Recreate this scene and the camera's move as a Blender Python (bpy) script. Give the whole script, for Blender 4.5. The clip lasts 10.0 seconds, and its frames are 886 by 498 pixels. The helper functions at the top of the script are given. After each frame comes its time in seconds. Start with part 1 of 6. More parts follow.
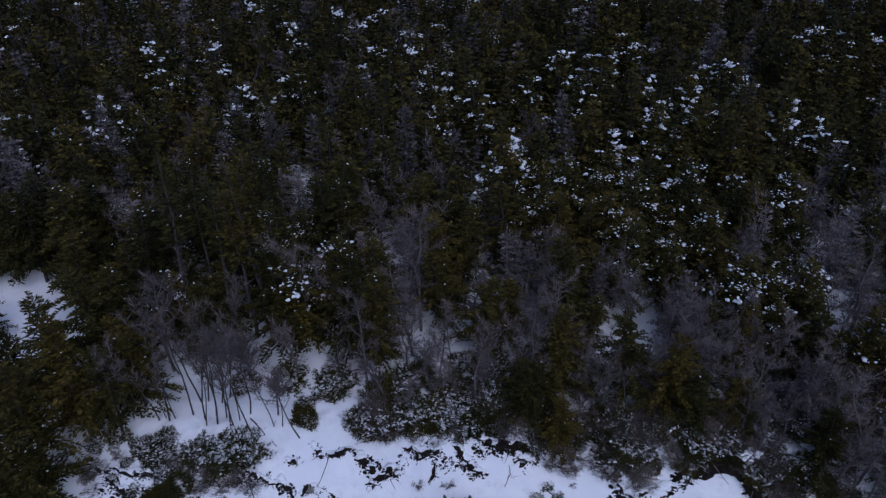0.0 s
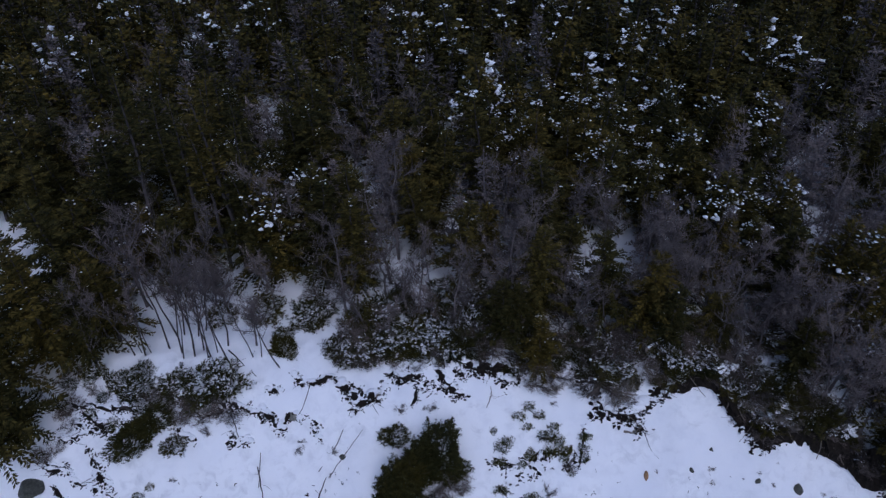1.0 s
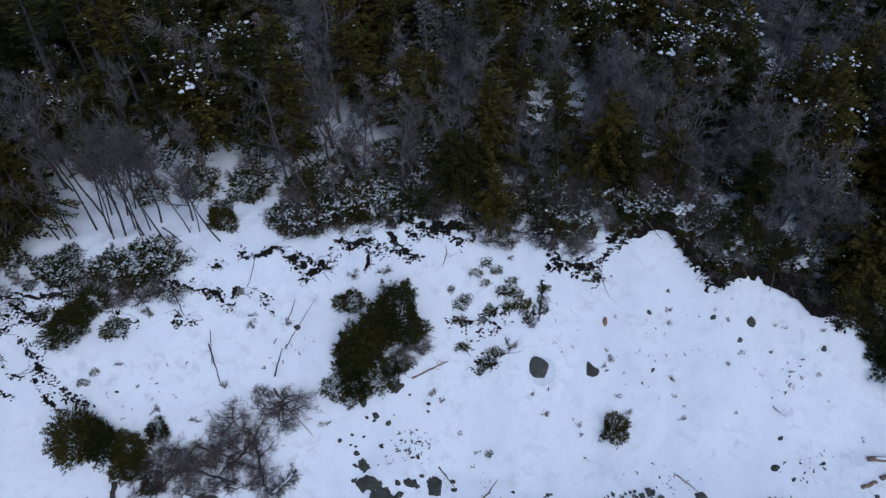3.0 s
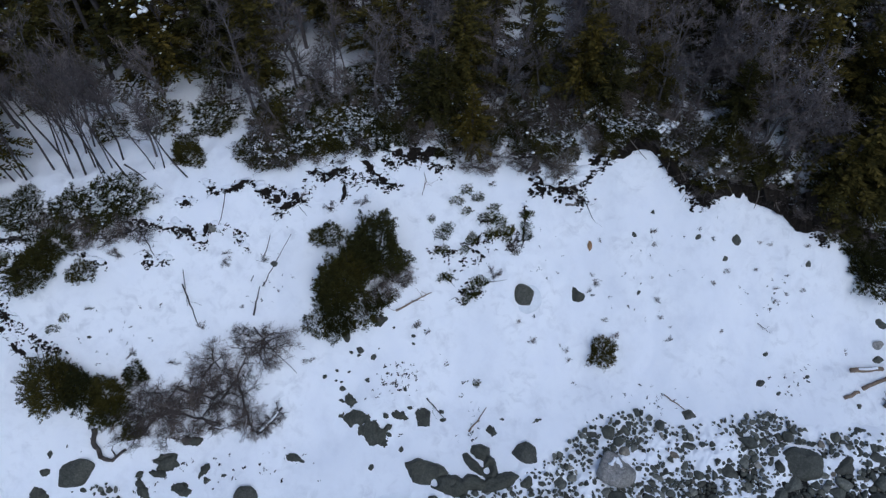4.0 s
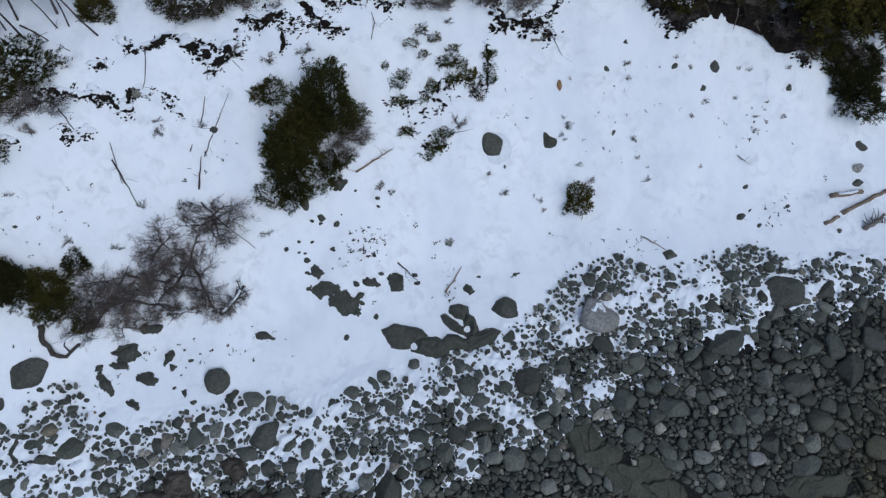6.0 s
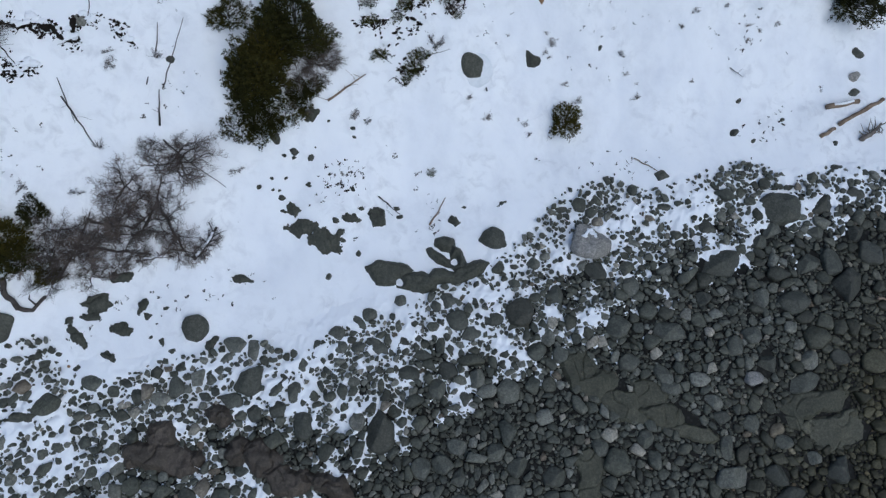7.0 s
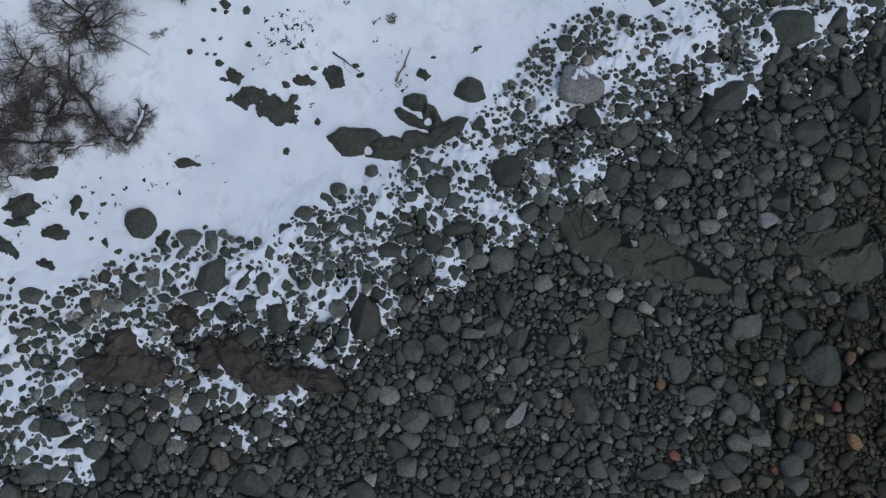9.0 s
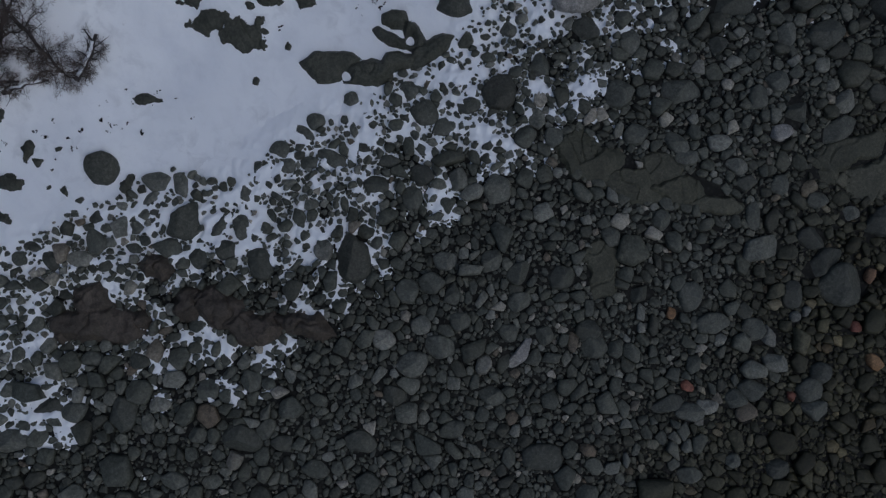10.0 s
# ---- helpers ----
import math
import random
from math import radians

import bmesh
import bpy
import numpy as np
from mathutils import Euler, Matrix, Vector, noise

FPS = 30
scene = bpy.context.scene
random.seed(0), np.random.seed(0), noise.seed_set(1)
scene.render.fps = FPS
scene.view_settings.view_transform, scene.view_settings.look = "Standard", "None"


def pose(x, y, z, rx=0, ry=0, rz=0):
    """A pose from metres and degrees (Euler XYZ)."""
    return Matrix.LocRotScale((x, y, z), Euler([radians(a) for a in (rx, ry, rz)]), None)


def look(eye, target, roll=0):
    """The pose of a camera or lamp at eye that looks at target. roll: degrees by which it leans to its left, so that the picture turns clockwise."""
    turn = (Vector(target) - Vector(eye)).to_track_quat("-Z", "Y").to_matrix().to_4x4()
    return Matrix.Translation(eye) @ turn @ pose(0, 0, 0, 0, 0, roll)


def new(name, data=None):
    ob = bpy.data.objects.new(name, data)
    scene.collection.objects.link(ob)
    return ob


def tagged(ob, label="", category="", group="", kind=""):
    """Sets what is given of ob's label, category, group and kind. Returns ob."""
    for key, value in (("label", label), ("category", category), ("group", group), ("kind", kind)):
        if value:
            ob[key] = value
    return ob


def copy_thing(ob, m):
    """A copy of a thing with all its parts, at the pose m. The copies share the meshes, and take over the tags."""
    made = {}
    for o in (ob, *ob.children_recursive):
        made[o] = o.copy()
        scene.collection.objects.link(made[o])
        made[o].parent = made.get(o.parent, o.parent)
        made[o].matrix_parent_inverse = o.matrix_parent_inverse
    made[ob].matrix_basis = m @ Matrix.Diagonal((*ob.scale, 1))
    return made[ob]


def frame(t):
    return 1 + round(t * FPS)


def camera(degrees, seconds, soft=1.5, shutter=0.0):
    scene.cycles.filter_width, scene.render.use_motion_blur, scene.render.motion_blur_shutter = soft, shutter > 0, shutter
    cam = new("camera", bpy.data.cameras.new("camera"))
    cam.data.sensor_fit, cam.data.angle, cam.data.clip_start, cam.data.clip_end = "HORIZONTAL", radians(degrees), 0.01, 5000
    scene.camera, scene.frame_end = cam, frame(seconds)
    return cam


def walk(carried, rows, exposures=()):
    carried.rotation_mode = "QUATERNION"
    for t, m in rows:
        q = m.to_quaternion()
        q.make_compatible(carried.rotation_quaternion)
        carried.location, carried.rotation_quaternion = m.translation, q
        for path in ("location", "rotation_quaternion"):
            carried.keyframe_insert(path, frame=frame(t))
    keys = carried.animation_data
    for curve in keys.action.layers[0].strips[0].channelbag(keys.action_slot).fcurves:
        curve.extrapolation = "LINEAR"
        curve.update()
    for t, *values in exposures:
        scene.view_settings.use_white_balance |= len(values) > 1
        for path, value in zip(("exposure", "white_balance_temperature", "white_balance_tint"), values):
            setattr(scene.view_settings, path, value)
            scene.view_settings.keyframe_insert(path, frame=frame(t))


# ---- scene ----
cam = camera(68.5, 10.0, soft=1.33)
METRES, EYE, TILT, LEAN, TURN = 10.0, 24.5, -33.5, 0.0, 0.0
ROWS = [
    (0.0, 0.0, 0.0, 0.0, 0.0, 0.0, -0.0),
    (0.5, -0.0029, 0.0196, -0.0368, -1.11, -2.44, 0.73),
    (1.0, -0.0045, 0.041, -0.0762, -2.19, -4.82, 1.46),
    (1.5, -0.002, 0.063, -0.114, -3.29, -7.2, 2.18),
    (2.0, 0.005, 0.0886, -0.1507, -4.44, -9.55, 2.95),
    (2.5, 0.0078, 0.1166, -0.1836, -5.68, -11.93, 3.76),
    (4.0, -0.0007, 0.1905, -0.2966, -9.42, -19.19, 6.21),
    (4.5, -0.006, 0.2133, -0.3386, -10.66, -21.69, 7.02),
    (5.0, -0.0111, 0.2388, -0.3807, -11.95, -24.2, 7.81),
    (5.5, -0.012, 0.2652, -0.4221, -13.2, -26.72, 8.61),
    (7.0, -0.0086, 0.3492, -0.5478, -17.01, -34.45, 11.0),
    (7.5, -0.0093, 0.3798, -0.5921, -18.26, -37.02, 11.76),
    (8.0, -0.009, 0.4119, -0.6366, -19.49, -39.61, 12.48),
    (8.5, -0.0105, 0.4441, -0.6856, -20.73, -42.22, 13.22),
    (9.0, -0.0101, 0.4755, -0.7338, -22.03, -44.9, 13.98),
    (9.5, -0.0097, 0.5067, -0.7868, -23.32, -47.55, 14.73),
    (10.0, -0.011, 0.5388, -0.8387, -24.62, -50.25, 15.48),
]
EXPOSURES = [(0.0, -0.79, 4950, 19), (2.5, -0.55, 4980, 10), (5.0, -0.41, 5200, 5), (8.5, -0.33, 5400, 2), (9.0, -0.60, 5420, 4), (9.5, -0.94, 5430, 5), (10.0, -1.38, 5400, 7)]
walk(cam, [(t, pose(0, 0, EYE, TILT, LEAN, TURN) @ pose(METRES * x, METRES * y, METRES * z, 90 + pitch, roll, yaw)) for t, x, y, z, yaw, pitch, roll in ROWS], EXPOSURES)

# ---- daylight: overcast winter sky, the sun a wide soft source ----
SUN_HEIGHT, SUN_TURN = 52.0, 160.0
world = bpy.data.worlds.new("sky")
scene.world = world
world.use_nodes = True
sky = world.node_tree.nodes.new("ShaderNodeTexSky")
sky.sky_type, sky.sun_disc = "NISHITA", False
sky.sun_elevation, sky.sun_rotation = radians(SUN_HEIGHT), radians(SUN_TURN)
sky.air_density, sky.dust_density = 1.0, 4.0
background = world.node_tree.nodes["Background"]
world.node_tree.links.new(sky.outputs[0], background.inputs[0])
background.inputs[1].default_value = 0.135
sun = new("sun", bpy.data.lights.new("sun", "SUN"))
sun.data.energy, sun.data.angle, sun.data.color = 0.3, radians(80), (1.0, 0.97, 0.93)
_a, _e = radians(SUN_TURN), radians(SUN_HEIGHT)
_way = Vector((math.sin(_a) * math.cos(_e), math.cos(_a) * math.cos(_e), math.sin(_e)))
sun.matrix_world = look(_way * 60, (0, 0, 0))


# ---- materials ----
def link(tree, a, b):
    tree.links.new(a, b)


def node(tree, kind, **sockets):
    n = tree.nodes.new("ShaderNode" + kind)
    for key, value in sockets.items():
        n.inputs[key.replace("_", " ")].default_value = value
    return n


def ramp(tree, source, stops):
    n = tree.nodes.new("ShaderNodeValToRGB")
    els = n.color_ramp.elements
    while len(els) < len(stops):
        els.new(0.5)
    for el, (at, col) in zip(els, stops):
        el.position, el.color = at, (*col, 1) if len(col) == 3 else col
    link(tree, source, n.inputs[0])
    return n.outputs[0]


def mixed(tree, how, fac, a, b):
    n = tree.nodes.new("ShaderNodeMix")
    n.data_type, n.blend_type = "RGBA", how
    for socket, value in ((n.inputs[0], fac), (n.inputs[6], a), (n.inputs[7], b)):
        if isinstance(value, (int, float)):
            socket.default_value = value if socket == n.inputs[0] else (value, value, value, 1)
        elif isinstance(value, tuple):
            socket.default_value = (*value, 1)
        else:
            link(tree, value, socket)
    return n.outputs[2]


def surface(name, rough=0.8, spec=0.3):
    m = bpy.data.materials.new(name)
    m.use_nodes = True
    t = m.node_tree
    b = t.nodes["Principled BSDF"]
    b.inputs["Roughness"].default_value = rough
    b.inputs["Specular IOR Level"].default_value = spec
    where = t.nodes.new("ShaderNodeTexCoord")
    return m, t, b, where


def bump(t, b, height, strength, distance):
    n = node(t, "Bump", Strength=strength, Distance=distance)
    link(t, height, n.inputs["Height"])
    link(t, n.outputs[0], b.inputs["Normal"])


def noisy(t, where, scale, detail=4.0, rough=0.6, distort=0.0, space="Object"):
    n = node(t, "TexNoise", Scale=scale, Detail=detail, Roughness=rough, Distortion=distort)
    link(t, where.outputs[space], n.inputs["Vector"])
    return n.outputs["Fac"]


def chance(t, per):
    """A number of its own for each object, or for each loose piece of a joined mesh."""
    if per == "object":
        return t.nodes.new("ShaderNodeObjectInfo").outputs["Random"]
    return t.nodes.new("ShaderNodeNewGeometry").outputs["Random Per Island"]


def snow_material():
    m, t, b, where = surface("snow", 0.75, 0.25)
    fine, broad = noisy(t, where, 9.0, 6.0), noisy(t, where, 0.7, 3.0)
    col = ramp(t, broad, [(0.3, (0.87, 0.885, 0.92)), (0.7, (0.92, 0.93, 0.945))])
    link(t, col, b.inputs["Base Color"])
    bump(t, b, fine, 0.25, 0.03)
    return m


def ground_material():
    """Snow over dark gravel; the snow thins out towards the sea."""
    m, t, b, where = surface("snow_over_gravel", 0.75, 0.25)
    cover = t.nodes.new("ShaderNodeAttribute")
    cover.attribute_name = "snow"
    patch = noisy(t, where, 1.6, 6.0, 0.68, 0.4)
    add = node(t, "Math")
    add.operation = "ADD"
    link(t, cover.outputs["Fac"], add.inputs[0])
    link(t, patch, add.inputs[1])
    mask = ramp(t, add.outputs[0], [(0.83, (0, 0, 0)), (0.88, (1, 1, 1))])
    broad = noisy(t, where, 0.55, 3.0)
    snow = ramp(t, broad, [(0.3, (0.87, 0.885, 0.92)), (0.7, (0.92, 0.93, 0.945))])
    litter = ramp(t, noisy(t, where, 5.0, 8.0, 0.75), [(0.0, (1, 1, 1)), (0.65, (1, 1, 1)), (0.80, (0.70, 0.69, 0.67))])
    snow = mixed(t, "MULTIPLY", 1.0, snow, litter)
    streak = node(t, "Mapping", Scale=(0.8, 0.45, 1.0), Rotation=(0, 0, 0.6))
    link(t, where.outputs["Object"], streak.inputs["Vector"])
    smear = node(t, "TexNoise", Scale=1.5, Detail=6.0, Roughness=0.7)
    link(t, streak.outputs["Vector"], smear.inputs["Vector"])
    snow = mixed(t, "MULTIPLY", 1.0, snow, ramp(t, smear.outputs["Fac"], [(0.0, (1, 1, 1)), (0.5, (1, 1, 1)), (0.75, (0.91, 0.91, 0.92))]))
    # grey mottles: smudges of buried plants, and soft shading put into the colour
    smudge_shade = mixed(t, "MULTIPLY", 1.0, ramp(t, noisy(t, where, 0.55, 3.0, 0.5), [(0.42, (0, 0, 0)), (0.62, (1, 1, 1))]), ramp(t, noisy(t, where, 2.6, 5.0, 0.6, 0.6), [(0.5, (0, 0, 0)), (0.72, (1, 1, 1))]))
    snow = mixed(t, "MULTIPLY", smudge_shade, snow, (0.80, 0.80, 0.81))
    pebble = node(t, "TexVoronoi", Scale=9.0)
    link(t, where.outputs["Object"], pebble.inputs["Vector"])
    # gravel nearly black towards each pebble's rim: crevice shade put into its colour
    shaded_grit = ramp(t, pebble.outputs["Distance"], [(0.0, (0.030, 0.030, 0.025)), (0.5, (0.005, 0.005, 0.004))])
    link(t, mixed(t, "MIX", mask, shaded_grit, snow), b.inputs["Base Color"])
    bump(t, b, noisy(t, where, 2.2, 5.0, 0.5), 0.40, 0.10)
    return m


def stone_material(name, per, stops, wet=True):
    m, t, b, where = surface(name, 0.62, 0.35)
    own = chance(t, per)
    col = ramp(t, own, stops)
    grain = noisy(t, where, 14.0, 6.0, 0.7)
    blotch = noisy(t, where, 2.3, 4.0, 0.6)
    col = mixed(t, "MULTIPLY", 1.0, col, ramp(t, grain, [(0.25, (0.38, 0.38, 0.38)), (0.75, (1.62, 1.62, 1.62))]))
    col = mixed(t, "MULTIPLY", 1.0, col, ramp(t, blotch, [(0.3, (0.75, 0.76, 0.72)), (0.7, (1.15, 1.14, 1.12))]))
    if wet:
        spots = t.nodes.new("ShaderNodeAttribute")
        spots.attribute_name = "algae"
        col = mixed(t, "MULTIPLY", spots.outputs["Fac"], col, (0.50, 0.45, 0.28))
    veins = noisy(t, where, 5.0, 8.0, 0.75, 1.2)
    col = mixed(t, "MULTIPLY", 1.0, col, ramp(t, veins, [(0.0, (1, 1, 1)), (0.46, (1, 1, 1)), (0.5, (1.5, 1.5, 1.5)), (0.54, (1, 1, 1))]))
    link(t, col, b.inputs["Base Color"])
    bump(t, b, grain, 0.6, 0.03)
    return m


GREEN_TONES = [(0.0, (0.55, 0.62, 0.7)), (0.4, (0.9, 0.95, 0.95)), (0.75, (1.15, 1.12, 1.0)), (1.0, (1.35, 1.24, 0.95))]
GREY_TONES = [(0.0, (0.62, 0.62, 0.66)), (0.5, (0.95, 0.94, 0.97)), (1.0, (1.3, 1.25, 1.26))]


def leafy_material(name, low, high, rough=0.7, tones=GREEN_TONES):
    m, t, b, where = surface(name, rough, 0.06)
    col = ramp(t, chance(t, "island"), [(0.0, low), (1.0, high)])
    tone = t.nodes.new("ShaderNodeAttribute")
    tone.attribute_name = "tone"
    both = node(t, "Math")
    both.operation = "ADD"
    link(t, tone.outputs["Fac"], both.inputs[0])
    link(t, chance(t, "object"), both.inputs[1])
    wrap = node(t, "Math")
    wrap.operation = "FRACT"
    link(t, both.outputs[0], wrap.inputs[0])
    col = mixed(t, "MULTIPLY", 1.0, col, ramp(t, wrap.outputs[0], tones))
    col = mixed(t, "MULTIPLY", 1.0, col, ramp(t, noisy(t, where, 0.9, 2.0), [(0.3, (0.7, 0.72, 0.7)), (0.7, (1.25, 1.2, 1.1))]))
    link(t, col, b.inputs["Base Color"])
    return m


def rough_material(name, low, high, scale=6.0, rough=0.9, relief=0.5):
    m, t, b, where = surface(name, rough, 0.2)
    n = noisy(t, where, scale, 6.0, 0.7)
    link(t, ramp(t, n, [(0.3, low), (0.7, high)]), b.inputs["Base Color"])
    bump(t, b, noisy(t, where, scale * 3, 5.0), relief, 0.03)
    return m


STONES = [(0.0, (0.044, 0.044, 0.034)), (0.3, (0.076, 0.077, 0.060)), (0.55, (0.061, 0.064, 0.053)), (0.8, (0.108, 0.108, 0.087)), (0.945, (0.165, 0.164, 0.142)), (0.972, (0.111, 0.086, 0.060)), (0.985, (0.27, 0.25, 0.21))]
SNOW = snow_material()
GROUND = ground_material()
COBBLE_ONE = stone_material("dark_cobble", "object", STONES)
COBBLE_ALL = stone_material("dark_shingle", "island", STONES)
BOULDER = stone_material("dark_boulder", "object", [(0.0, (0.042, 0.042, 0.034)), (0.5, (0.062, 0.063, 0.051)), (1.0, (0.052, 0.054, 0.045))], False)
BIG_COBBLE = stone_material("dark_worn_cobble", "object", [(0.0, (0.044, 0.045, 0.037)), (0.4, (0.070, 0.072, 0.060)), (0.8, (0.088, 0.090, 0.077)), (0.96, (0.13, 0.13, 0.112)), (1.0, (0.19, 0.185, 0.16))])
OLIVE_ROCK = stone_material("olive_bedrock", "object", [(0.0, (0.046, 0.046, 0.031)), (1.0, (0.060, 0.059, 0.041))], False)
BROWN_ROCK = stone_material("brown_bedrock", "object", [(0.0, (0.048, 0.039, 0.031)), (1.0, (0.068, 0.055, 0.043))], False)
SLAB_ROCK = stone_material("dark_slab", "object", [(0.0, (0.038, 0.039, 0.030)), (1.0, (0.052, 0.053, 0.041))], False)
PALE_ROCK = stone_material("pale_granite", "object", [(0.0, (0.22, 0.21, 0.20)), (1.0, (0.30, 0.28, 0.26))], False)
TAN_ROCK = stone_material("tan_rock", "object", [(0.0, (0.17, 0.10, 0.06)), (1.0, (0.26, 0.15, 0.07))], False)
RED_ROCK = stone_material("red_rock", "object", [(0.0, (0.14, 0.055, 0.040)), (1.0, (0.19, 0.075, 0.05))], False)
GREY_ROCK = stone_material("grey_rock", "object", [(0.0, (0.12, 0.12, 0.105)), (1.0, (0.16, 0.155, 0.135))], False)
NEEDLES = leafy_material("dark_needles", (0.017, 0.018, 0.006), (0.090, 0.073, 0.020))
BUSH_LEAF = leafy_material("bush_leaf", (0.015, 0.017, 0.006), (0.068, 0.061, 0.018))
TUFT_LEAF = leafy_material("tuft_leaf", (0.024, 0.028, 0.009), (0.105, 0.100, 0.026))
DEAD_NEEDLES = leafy_material("grey_dead_twigs", (0.080, 0.071, 0.071), (0.195, 0.173, 0.171), tones=GREY_TONES)
BARE_TWIG = leafy_material("bare_twigs", (0.098, 0.086, 0.085), (0.238, 0.211, 0.207), tones=GREY_TONES)
BRUSH_TWIG = leafy_material("brush_twigs", (0.078, 0.066, 0.060), (0.205, 0.178, 0.165), tones=GREY_TONES)
BRUSH_WOOD = rough_material("brush_wood", (0.035, 0.029, 0.026), (0.10, 0.087, 0.078), 9.0)
BARK = rough_material("grey_brown_bark", (0.028, 0.025, 0.025), (0.095, 0.084, 0.082), 9.0)
PALE_BARK = rough_material("pale_grey_bark", (0.070, 0.063, 0.062), (0.18, 0.16, 0.157), 9.0)
PEAT = rough_material("dark_peat", (0.005, 0.004, 0.003), (0.026, 0.020, 0.015), 11.0, 0.95, 0.9)
ROOT = rough_material("pale_dead_wood", (0.10, 0.085, 0.07), (0.24, 0.21, 0.18), 8.0)
DRIFTWOOD = rough_material("weathered_driftwood", (0.13, 0.09, 0.06), (0.30, 0.23, 0.17), 7.0)


# ---- building helpers ----
def mesh_from(name, verts, tris, smooth=False):
    verts, tris = np.asarray(verts, dtype=np.float32), np.asarray(tris, dtype=np.int32)
    me = bpy.data.meshes.new(name)
    me.vertices.add(len(verts))
    me.vertices.foreach_set("co", verts.ravel())
    me.loops.add(tris.size)
    me.loops.foreach_set("vertex_index", tris.ravel())
    me.polygons.add(len(tris))
    me.polygons.foreach_set("loop_start", np.arange(0, tris.size, 3, dtype=np.int32))
    me.polygons.foreach_set("use_smooth", np.full(len(tris), smooth))
    me.update(calc_edges=True)
    return me


def part(name, shape, material, parent=None, label="", smooth=False):
    ob = new(name, mesh_from(name, *shape, smooth=smooth))
    ob.data.materials.append(material)
    if parent:
        ob.parent = parent
    if label:
        tagged(ob, label)
    return ob


def joined(shapes):
    vs, ts, n = [], [], 0
    for v, t in shapes:
        vs.append(v)
        ts.append(np.asarray(t) + n)
        n += len(v)
    return np.concatenate(vs), np.concatenate(ts)


def tube(path, radii, sides=5):
    """A tapered tube along a path of points, closed at both ends."""
    path = np.asarray(path, dtype=float)
    along = np.gradient(path, axis=0)
    along /= np.linalg.norm(along, axis=1)[:, None] + 1e-9
    ref = np.array([0.31, 0.95, 0.05]) if abs(along[0][2]) > 0.7 else np.array([0.05, 0.1, 0.99])
    u = np.cross(along, ref)
    u /= np.linalg.norm(u, axis=1)[:, None] + 1e-9
    w = np.cross(along, u)
    ang = np.linspace(0, 2 * np.pi, sides, endpoint=False)
    ring = np.cos(ang)[None, :, None] * u[:, None, :] + np.sin(ang)[None, :, None] * w[:, None, :]
    v = (path[:, None, :] + ring * np.asarray(radii)[:, None, None]).reshape(-1, 3)
    t = []
    for i in range(len(path) - 1):
        for k in range(sides):
            a, b2 = i * sides + k, i * sides + (k + 1) % sides
            t += [(a, b2, b2 + sides), (a, b2 + sides, a + sides)]
    e = (len(path) - 1) * sides
    for k in range(1, sides - 1):
        t += [(0, k + 1, k), (e, e + k, e + k + 1)]
    return v, np.array(t)


def hashed(ix, iy, seed):
    n = (ix * 374761393 + iy * 668265263 + seed * 974634777) & 0xFFFFFFFF
    n = ((n ^ (n >> 13)) * 1274126177) & 0xFFFFFFFF
    return ((n ^ (n >> 16)) & 0xFFFF) / 65535.0


def value_noise(x, y, seed=0):
    x, y = np.asarray(x, dtype=float), np.asarray(y, dtype=float)
    ix, iy = np.floor(x).astype(np.int64), np.floor(y).astype(np.int64)
    fx, fy = x - ix, y - iy
    fx, fy = fx * fx * (3 - 2 * fx), fy * fy * (3 - 2 * fy)
    a, b2 = hashed(ix, iy, seed), hashed(ix + 1, iy, seed)
    c, d = hashed(ix, iy + 1, seed), hashed(ix + 1, iy + 1, seed)
    return (a + (b2 - a) * fx) * (1 - fy) + (c + (d - c) * fx) * fy


def fbm(x, y, seed=0, octaves=4):
    total, size = 0.0, 1.0
    for k in range(octaves):
        total = total + size * (value_noise(x * 2 ** k, y * 2 ** k, seed + k) - 0.5)
        size *= 0.5
    return total


# ---- the lie of the land: shingle, snow bank, wooded shelf ----
PROFILE_Y = [-600, -40, -8, -2, 1, 4, 6.5, 8.5, 10, 11.5, 13, 14.4, 15.6, 18, 22, 30, 70, 120, 700]
PROFILE_Z = [-60, -7, -2.0, -1.2, -0.4, 0.0, 0.4, 0.85, 1.7, 3.0, 4.45, 5.9, 6.6, 7.0, 7.4, 8.2, 11.5, 15, 40]
SHIFT_X = [-14, -9, -6, -3, 0, 3, 6, 8, 12, 15, 20]
SHIFT_Y = [1.6, 1.3, 0.6, -0.1, 0.2, -0.2, -0.3, -0.2, 0.5, 0.5, 0.4]
SNOW_TOP_X = [-10, -8.5, -5.6, -3.3, -0.8, 0.9, 3.5, 4.7, 6.7, 10.2, 15.6, 17]
SNOW_TOP_Y = [8.0, 7.4, 6.8, 6.4, 6.4, 6.5, 6.5, 6.9, 7.4, 6.9, 5.6, 5.2]
SNOW_END_X = [-9.7, -7.1, -4.5, -1.9, 0.0, 2.6, 5.0, 7.0, 10.4, 15.5]
SNOW_END_Y = [3.4, 3.2, 2.6, 2.5, 3.2, 3.3, 3.6, 3.7, 4.2, 3.9]
_fine = np.concatenate([[-600, -300, -100], np.arange(-60, 130, 0.1), [300, 700]])
_soft = np.interp(_fine, PROFILE_Y, PROFILE_Z)
for _ in range(3):
    _soft[3:-2] = np.convolve(np.pad(_soft[3:-2], 3, mode="edge"), np.ones(7) / 7, mode="valid")


